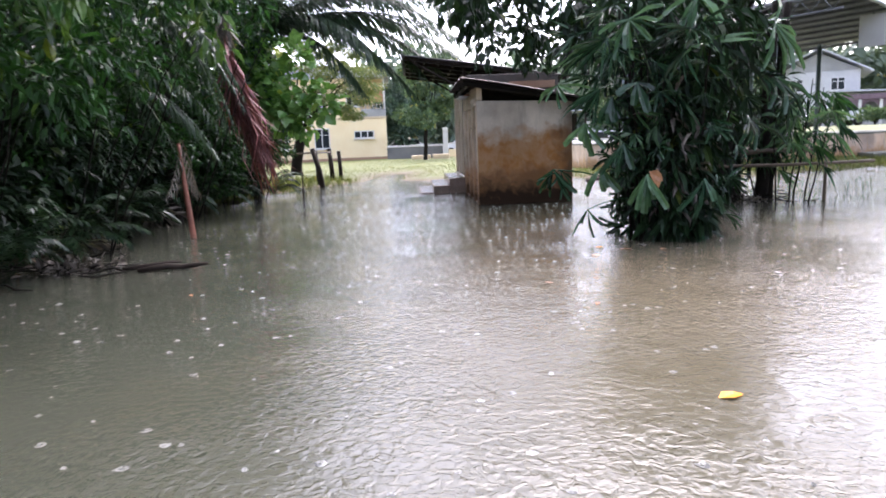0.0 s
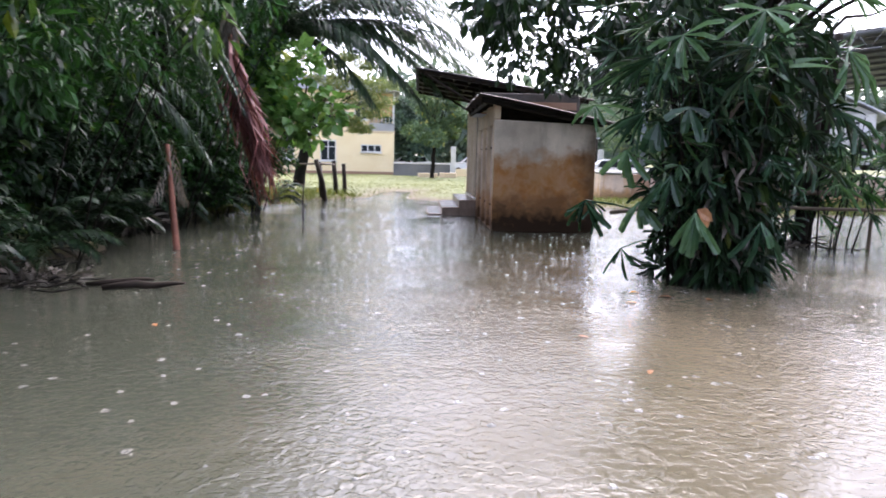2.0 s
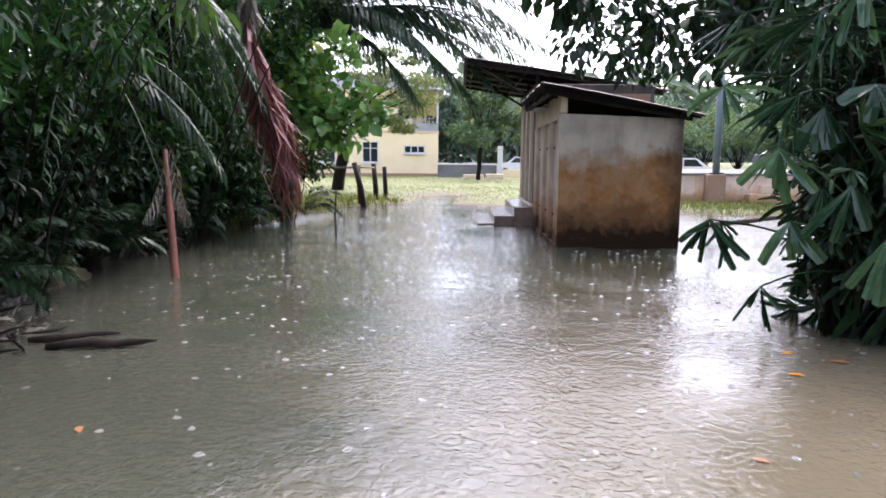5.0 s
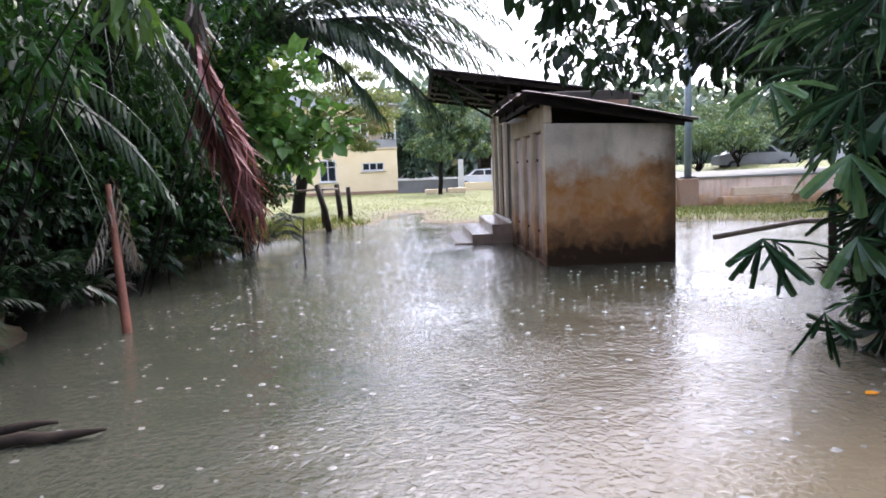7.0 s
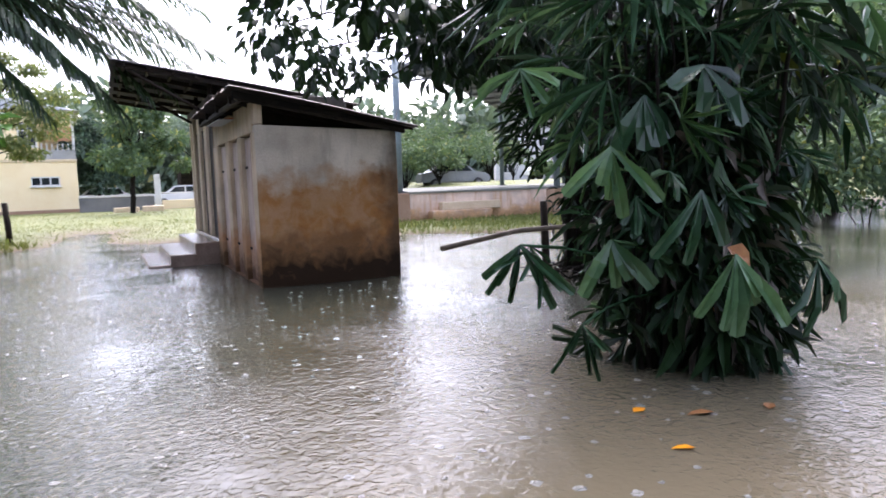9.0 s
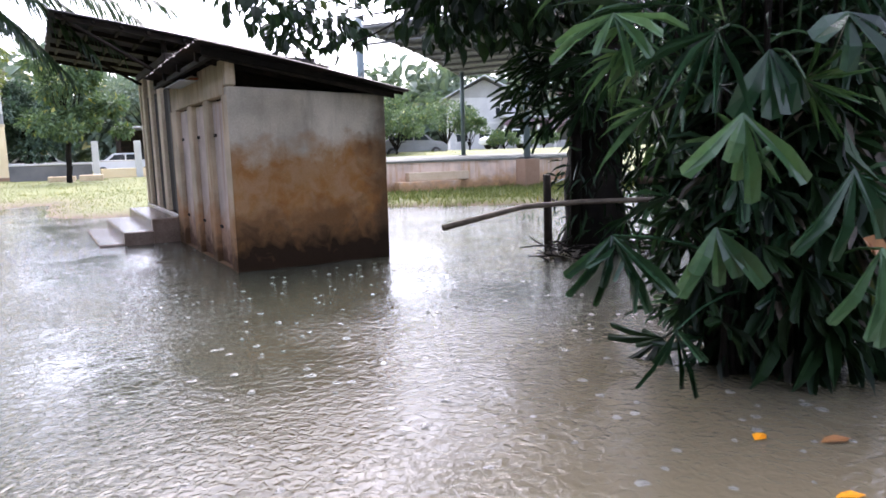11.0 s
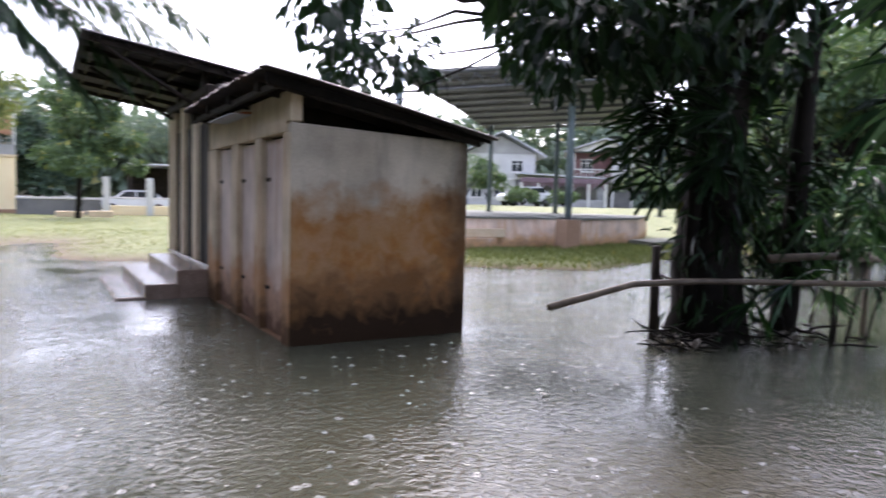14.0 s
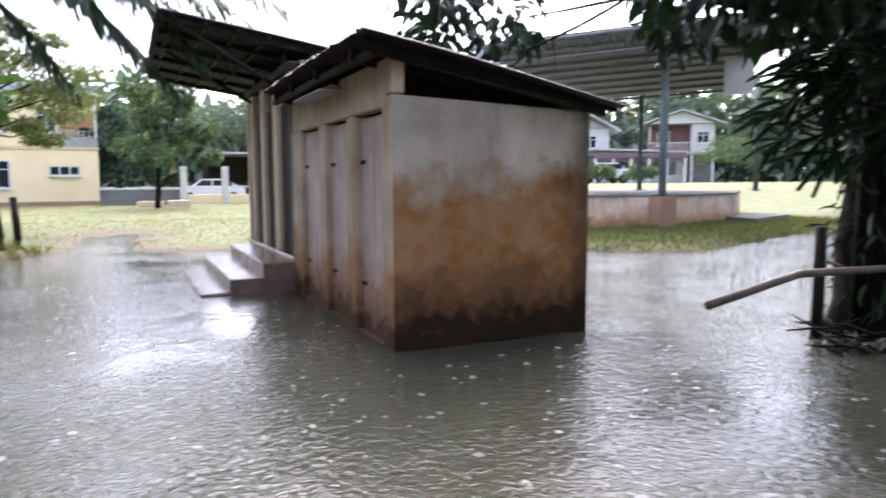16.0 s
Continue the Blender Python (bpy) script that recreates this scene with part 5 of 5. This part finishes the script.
tips += [Vector((-2.9, 3.75, 3.35)), Vector((-3.3, 3.0, 3.5)), Vector((-2.3, 3.3, 3.4)), Vector((-4.2, 0.6, 3.3)), Vector((-3.6, -1.4, 3.2)), Vector((-4.4, -2.0, 3.4)), Vector((-3.0, -3.2, 3.2)), Vector((-2.2, 0.5, 3.3)), Vector((-1.4, -1.8, 3.1)), Vector((-1.2, 1.5, 3.1)), Vector((-0.9, 0.2, 3.0))]
tips += [Vector(p) for p in ((-2.4, -0.5, 3.0), (-2.0, -0.9, 3.1), (-1.7, -0.4, 2.9), (-1.2, -0.5, 3.15), (-2.2, -0.2, 3.4))]
tips += [Vector((rng.uniform(-0.9, 0.7), rng.uniform(-1.0, 0.5), rng.uniform(2.9, 4.4))) for _ in range(4)]
for p in tips:
    fork = Vector((0.1, 0.1, rng.uniform(2.8, 4.2)))
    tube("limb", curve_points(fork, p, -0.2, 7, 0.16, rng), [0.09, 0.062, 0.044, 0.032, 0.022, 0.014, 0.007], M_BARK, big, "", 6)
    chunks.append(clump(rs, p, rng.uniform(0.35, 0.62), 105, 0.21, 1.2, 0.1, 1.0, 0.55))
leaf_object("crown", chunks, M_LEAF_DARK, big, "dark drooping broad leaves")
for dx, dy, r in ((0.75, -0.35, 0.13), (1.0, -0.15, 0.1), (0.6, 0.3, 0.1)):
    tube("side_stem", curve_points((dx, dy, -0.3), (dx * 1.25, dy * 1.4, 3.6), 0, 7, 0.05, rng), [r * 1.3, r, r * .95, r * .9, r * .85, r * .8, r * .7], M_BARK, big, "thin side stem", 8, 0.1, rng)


# ---- timber, sticks and litter in the water ----
rail = thing("bamboo_rail", (0, 0, 0), "weathered bamboo pole lashed level to stakes by the tree", "rail")
tube("pole", [(2.77, 12.13, 0.52), (3.98, 12.4, 0.66), (4.7, 12.2, 0.69), (6.2, 11.5, 0.70), (7.4, 11.0, 0.74)], [0.034, 0.034, 0.032, 0.03, 0.027], M_BAMBOO, rail, "", 8, 0.05, rng)
tube("stake", [(4.62, 12.75, -0.3), (4.55, 12.7, 1.02)], [0.06, 0.05], M_DARKWOOD, rail, "short dark stake", 8, 0.1, rng)
tube("stake", [(7.1, 12.0, -0.3), (7.12, 12.0, 0.98)], [0.035, 0.03], M_BAMBOO, rail, "thin bamboo stake", 8)
tube("pole", [(5.5, 12.05, 0.92), (6.3, 11.98, 0.95), (7.25, 11.93, 0.9)], [0.045, 0.042, 0.04], M_BAMBOO, rail, "pale bamboo pole", 8, 0.05, rng)
tube("tie", [(4.5, 12.3, 0.66), (4.66, 12.74, 0.70)], [0.015, 0.015], M_DARKWOOD, rail, "dark binding", 5)
tube("tie", [(7.1, 11.9, 0.88), (7.12, 12.04, 0.94)], [0.02, 0.02], M_DARKWOOD, rail, "dark binding", 5)

# ragged growth round the trunk
growth = [clump(rs, (0.0, -0.1, 0.1), 0.6, 120, 0.22, 1.0, 0.5, 0.7, 0.1), clump(rs, (0.8, -0.3, 1.3), 0.4, 200, 0.3, 1.0, 0.3, 2.0, 0.08), clump(rs, (0.05, 0, 2.1), 0.46, 420, 0.3, 1.0, 0.6, 2.4, 0.1), clump(rs, (0.75, -0.1, 1.5), 0.36, 130, 0.3, 1.0, 0.2, 2.6, 0.09), clump(rs, (1.1, -0.2, 1.7), 0.42, 150, 0.32, 1.0, 0.1, 2.6, 0.09), clump(rs, (-0.1, -0.1, 0.9), 0.5, 140, 0.26, 1.0, 0.6, 1.4, 0.09)]
leaf_object("trunk_growth", growth, M_LEAF_DARK, big, "ragged dark growth round the trunk")
spiky = thing("trunk_palm", (4.75, 12.5, 0), "dark spiky fan palm growing against the big trunk", "fan palm")
tube("stem", [(0.2, 0.1, -0.3), (0.15, 0.05, 1.0), (0.1, 0, 2.4)], [0.09, 0.08, 0.07], M_BARK, spiky, "dark stem", 8)
for i in range(18):
    a = rng.uniform(1.9, 5.2)
    root = Vector((0.1, 0, rng.uniform(1.6, 2.4)))
    s = rng.uniform(0.3, 0.7)
    tip = root + Vector((math.cos(a) * s, math.sin(a) * s, rng.uniform(-0.2, 0.4)))
    fan_leaf(spiky, root, tip, Vector((math.cos(a) * 0.4, math.sin(a) * 0.4 - 0.5, 0.5)), (math.cos(a), math.sin(a), 0.6), rng.uniform(0.42, 0.6), 15, 230, M_LEAF_DARK, 0.085)

# reed-stemmed palms close behind the trunk
reed = thing("reed_palm", (6.35, 12.0, 0), "thicket of thin-stemmed fan palms beside the big tree", "fan palm")
for i in range(7):
    w, r = rng.uniform(0, 6.28), 0.5 * math.sqrt(rng.random())
    base = Vector((math.cos(w) * r, math.sin(w) * r, -0.3))
    top = base + Vector((math.cos(w) * 0.35, math.sin(w) * 0.35, rng.uniform(1.2, 2.7)))
    tube("stem", curve_points(base, top, 0, 6, 0.03, rng), [0.02, 0.017, 0.015, 0.012, 0.01, 0.007], M_BARK, reed, "", 6)
    for j in range(6):
        a = rng.uniform(0, 6.28)
        root = base.lerp(top, rng.uniform(0.5, 1.0))
        s = rng.uniform(0.2, 0.55)
        tip = root + Vector((math.cos(a) * s, math.sin(a) * s, rng.uniform(-0.1, 0.35)))
        fan_leaf(reed, root, tip, Vector((math.cos(a) * 0.5, math.sin(a) * 0.5, 0.7)), (math.cos(a), math.sin(a), -0.35), rng.uniform(0.4, 0.65), 9, rng.uniform(80, 170), rng.choice((M_FAN, M_FAN_LIGHT, M_LEAF)), 0.055, True)
for x, y in ((15.0, 15.6), (16.2, 17.4)):
    shrub("waterside_bush", (x, y, max(height(x, y), 0)), rs, rng, [(rng.uniform(-1.2, 1.2), rng.uniform(-.9, .9), rng.uniform(0.3, 2.6), rng.uniform(0.5, 0.85)) for _ in range(12)], 0.2, M_FAR, "tall green bush at the edge of the flood", 330)

# right side beyond the fan palms
for x, y, hgt, spr, n, mt in ((22.5, 13.0, 9.0, 4.0, 9000, M_FAR), (17.8, 18.8, 7.0, 2.7, 9000, M_FAR), (21.0, 22.0, 8.5, 3.1, 9000, M_LEAF), (25.5, 27.5, 9.0, 3.6, 8000, M_FAR), (21.0, 4.0, 9.5, 4.6, 8000, M_LEAF), (27.0, 18.0, 10.0, 4.4, 8000, M_LEAF)):
    branch_tree("tree", (x, y, height(x, y)), rs, rng, hgt, spr, n, 0.24, mt, "tall green tree beyond the fan palms", 0.22, 0.25, 18)

for x, y in ((17.0, 21.5), (19.5, 22.5), (22.0, 25.0), (16.0, 19.0), (20.5, 19.5)):
    shrub("far_bush", (x, y, height(x, y)), rs, rng, [(rng.uniform(-1, 1), rng.uniform(-.6, .6), rng.uniform(0.3, 1.3), rng.uniform(0.4, 0.7)) for _ in range(7)], 0.18, M_LEAF, "green bush on the grass by the court", 380)

# posts of an old gate at the far left of the water
gate = thing("old_gate_frame", (0, 0, 0), "leaning dark posts of an old gate in the water", "gate")
for x, y, lx, ly, h, r in ((-4.1, 21.6, -0.35, 0.2, 1.28, 0.055), (-4.45, 22.6, -0.1, 0.1, 1.2, 0.05), (-4.15, 23.6, -0.12, 0.1, 1.25, 0.055), (-3.95, 24.1, -0.05, 0, 1.15, 0.05)):
    tube("post", [(x, y, -0.3), (x + lx * 0.4, y + ly * 0.5, h * 0.45), (x + lx, y + ly, h)], [r * 1.6, r * 1.5, r * 1.35], M_DARKWOOD, gate, "", 8, 0.1, rng)
tube("cross_rail", [(-5.9, 22.2, 1.1), (-4.5, 22.1, 1.15), (-4.15, 23.2, 1.13)], [0.035, 0.035, 0.03], M_BAMBOO, gate, "thin rail", 6)
twig = thing("thin_stake", (-3.12, 14.55, 0), "thin dark stake in the water", "stake")
tube("shaft", [(0, 0, -0.3), (-0.02, 0, 0.35), (0.0, 0, 0.82)], [0.02, 0.018, 0.012], M_DARKWOOD, twig, "", 6)

# floating sticks, debris and leaves
for a, b, r in (((-3.35, 6.95, 0.02), (-2.59, 7.14, 0.05), 0.035), ((-3.6, 7.1, 0.02), (-2.95, 7.25, 0.06), 0.03)):
    stick = thing("floating_stick", (0, 0, 0), "dark wet stick floating on the water", "stick")
    tube("shaft", curve_points(a, b, 0.0, 6, 0.015, rng), [r * 0.7, r, r * 1.1, r, r * 0.8, r * 0.3], M_DARKWOOD, stick, "", 7, 0.15, rng)
def debris_heap(at, spread, twigs, litter, lift, label):
    heap = thing("debris_heap", at, label, "debris")
    for i in range(twigs):
        w = rng.uniform(0, 6.28)
        c = Vector((rng.gauss(0, spread[0]), rng.gauss(0, spread[1]), rng.uniform(0.0, lift)))
        d = Vector((math.cos(w), math.sin(w), rng.uniform(-0.1, 0.15) + lift * rng.uniform(0, 1.5))) * rng.uniform(0.1, 0.3)
        tube("twig", curve_points(c - d, c + d, 0, 4, 0.03, rng), [0.006, 0.013, 0.012, 0.005], M_BARK, heap, "", 5)
    tagged(leaf_object("leaf_litter", [clump(rs, (0, 0, 0.0), max(spread) * 1.2, litter, 0.12, 0.0, 0.1, 0.15, 0.5)], M_DEADGREY, heap), "rotting leaves", kind="stuff")


debris_heap((-4.3, 7.3, 0), (0.5, 0.35), 30, 320, 0.1, "heap of dark wet twigs and leaves at the bank")
debris_heap((4.45, 12.25, 0), (0.22, 0.2), 22, 90, 0.2, "dark twigs and leaves washed against the trunk")
debris_heap((5.7, 12.1, 0), (0.4, 0.2), 26, 120, 0.22, "dark twigs and leaves washed against the trunk")


def floating_leaf(x, y, size, mat, turn, label="yellow fallen leaf floating on the water"):
    o = thing("fallen_leaf", pose(x, y, 0.008, 0, 0, turn), label, "leaf", "floating leaves")
    v, f = leaves_data([(0, 0, 0.004)], [(0, 1, 0)], [(0.1, 0, 1)], size, size * 0.5)
    leaf_object("blade", [(v * np.array((1, 1, 0.35)), f)], mat, o)


M_BROWNLEAF = mottled("brown_fallen_leaf", (0.22, 0.09, 0.03), (0.3, 0.14, 0.05), 9.0, 0.4)
for x, y, sz, mt, tn in ((1.74, 2.62, 0.18, M_ORANGE, -65), (2.0, 6.95, 0.12, M_ORANGE, 60), (2.05, 7.5, 0.13, M_ORANGE, -70), (2.45, 7.3, 0.16, M_BROWNLEAF, 70), (2.75, 7.2, 0.14, M_BROWNLEAF, -50), (-2.9, 3.6, 0.1, M_ORANGE, 80), (4.45, 12.3, 0.12, M_ORANGE, 40)):
    floating_leaf(x, y, sz, mt, tn)
for x, y in ((1.2, 5.6), (1.55, 4.75), (-2.2, 5.6), (1.0, 17.0), (6.2, 17.5)):
    floating_leaf(x, y, 0.09, M_BROWNLEAF, rng.uniform(0, 360), "small dark leaf floating on the water")
deadleaf = thing("brown_leaf", (2.68, 7.45, 0.85), "curled brown dead leaf caught in the fan palms", "leaf")
leaf_object("blade", [leaves_data([(0, 0, 0.06), (0.04, 0, 0.05)], [(0.6, -0.2, -0.4), (0.3, -0.3, -0.7)], [(0, -1, 0.3), (0.3, -1, 0.3)], 0.2, 0.13)], M_BROWNLEAF, deadleaf)

# weeds and rain splashes on the water
tagged(leaf_object("water_weed", [leaves_data([(x, y, -0.02) for x, y in zip(rs.uniform(6.2, 12, 260), rs.uniform(11.5, 17, 260))], rs.normal(scale=0.5, size=(260, 3)) + np.array((0, 0, 1.0)), rs.normal(size=(260, 3)), rs.uniform(0.05, 0.16, 260), 0.014)], M_LEAF), "small weeds standing out of the water", "weed", kind="stuff")
sp_v, sp_f = [], []
ring = 7
for i in range(1500):
    y = -1 + 20 * rng.random() ** 0.8
    x = rng.uniform(-4.2, 3.4) if y > 9 else rng.uniform(-4.0, 6.0)
    if x > 0.6 and 13.3 < y < 20.5:
        continue
    r, h = rng.uniform(0.01, 0.036), rng.uniform(0.004, 0.014)
    k = len(sp_v)
    for j in range(ring):
        w = j * 6.283 / ring
        q = r * rng.uniform(0.7, 1.2)
        sp_v.append((x + math.cos(w) * q, y + math.sin(w) * q, 0.002))
    for j in range(ring):
        w = j * 6.283 / ring
        sp_v.append((x + math.cos(w) * r * 0.6, y + math.sin(w) * r * 0.6, h * rng.uniform(0.3, 1.0)))
    sp_v.append((x, y, h * 0.3))
    for j in range(ring):
        t = (j + 1) % ring
        sp_f.append((k + j, k + t, k + ring + t, k + ring + j))
        sp_f.append((k + ring + j, k + ring + t, k + 2 * ring))
tagged(mesh("rain_splash", sp_v, sp_f, M_SPLASH), "pale splashes of raindrops on the water", "splash", kind="stuff")

# a bare hanging branch, and a thin cable from the roof to the court post
vine = thing("hanging_branch", (0, 0, 0), "thin bare branch hanging from the big tree", "branch")
tube("branch", curve_points((3.9, 14.2, 3.6), (2.55, 15.6, 2.75), 0.12, 8, 0.06, rng), [0.02, 0.018, 0.017, 0.016, 0.014, 0.012, 0.01, 0.006], M_BARK, vine, "", 5)
for a, b in (((3.5, 14.6, 3.35), (3.2, 14.4, 3.0)), ((3.1, 15.0, 3.05), (3.25, 15.2, 2.7))):
    tube("twig", curve_points(a, b, 0, 5, 0.03, rng), [0.01, 0.008, 0.006, 0.005, 0.003], M_BARK, vine, "", 4)
cable = thing("cable", (0, 0, 0), "thin dark cable from the roof to the court post", "cable")
tube("wire", curve_points((2.7, 14.2, 2.1), (6.4, 24.4, 3.6), 0.25, 10), [0.012] * 10, M_DARKWOOD, cable, "", 5)

# fallen leaves and twigs lying on the low roof
litter = thing("roof_litter", BLOCK @ Matrix.Translation((1.15, 2.3, low_roof(1.15) + 0.03)), "orange fallen leaves and twigs lying on the low roof", "leaf heap")
leaf_object("leaf_heap", [clump(rs, (0, 0, 0.03), 0.35, 130, 0.12, 0.2, 0.0, 0.2, 0.5)], mottled("orange_dead_leaf", (0.42, 0.14, 0.02), (0.55, 0.24, 0.05), 9.0, 0.6), litter, "orange dead leaves")
for i in range(7):
    a = rng.uniform(0, 6.28)
    c = Vector((rng.uniform(-0.6, 0.6), rng.uniform(-1.2, 0.8), 0.0))
    c.z = -0.184 * c.x + 0.02
    d = Vector((math.cos(a), math.sin(a), -0.184 * math.cos(a) + 0.05)) * rng.uniform(0.2, 0.5)
    tube("twig", curve_points(c - d, c + d, 0, 5, 0.02, rng), [0.005, 0.01, 0.009, 0.007, 0.004], M_BARK, litter, "", 5)
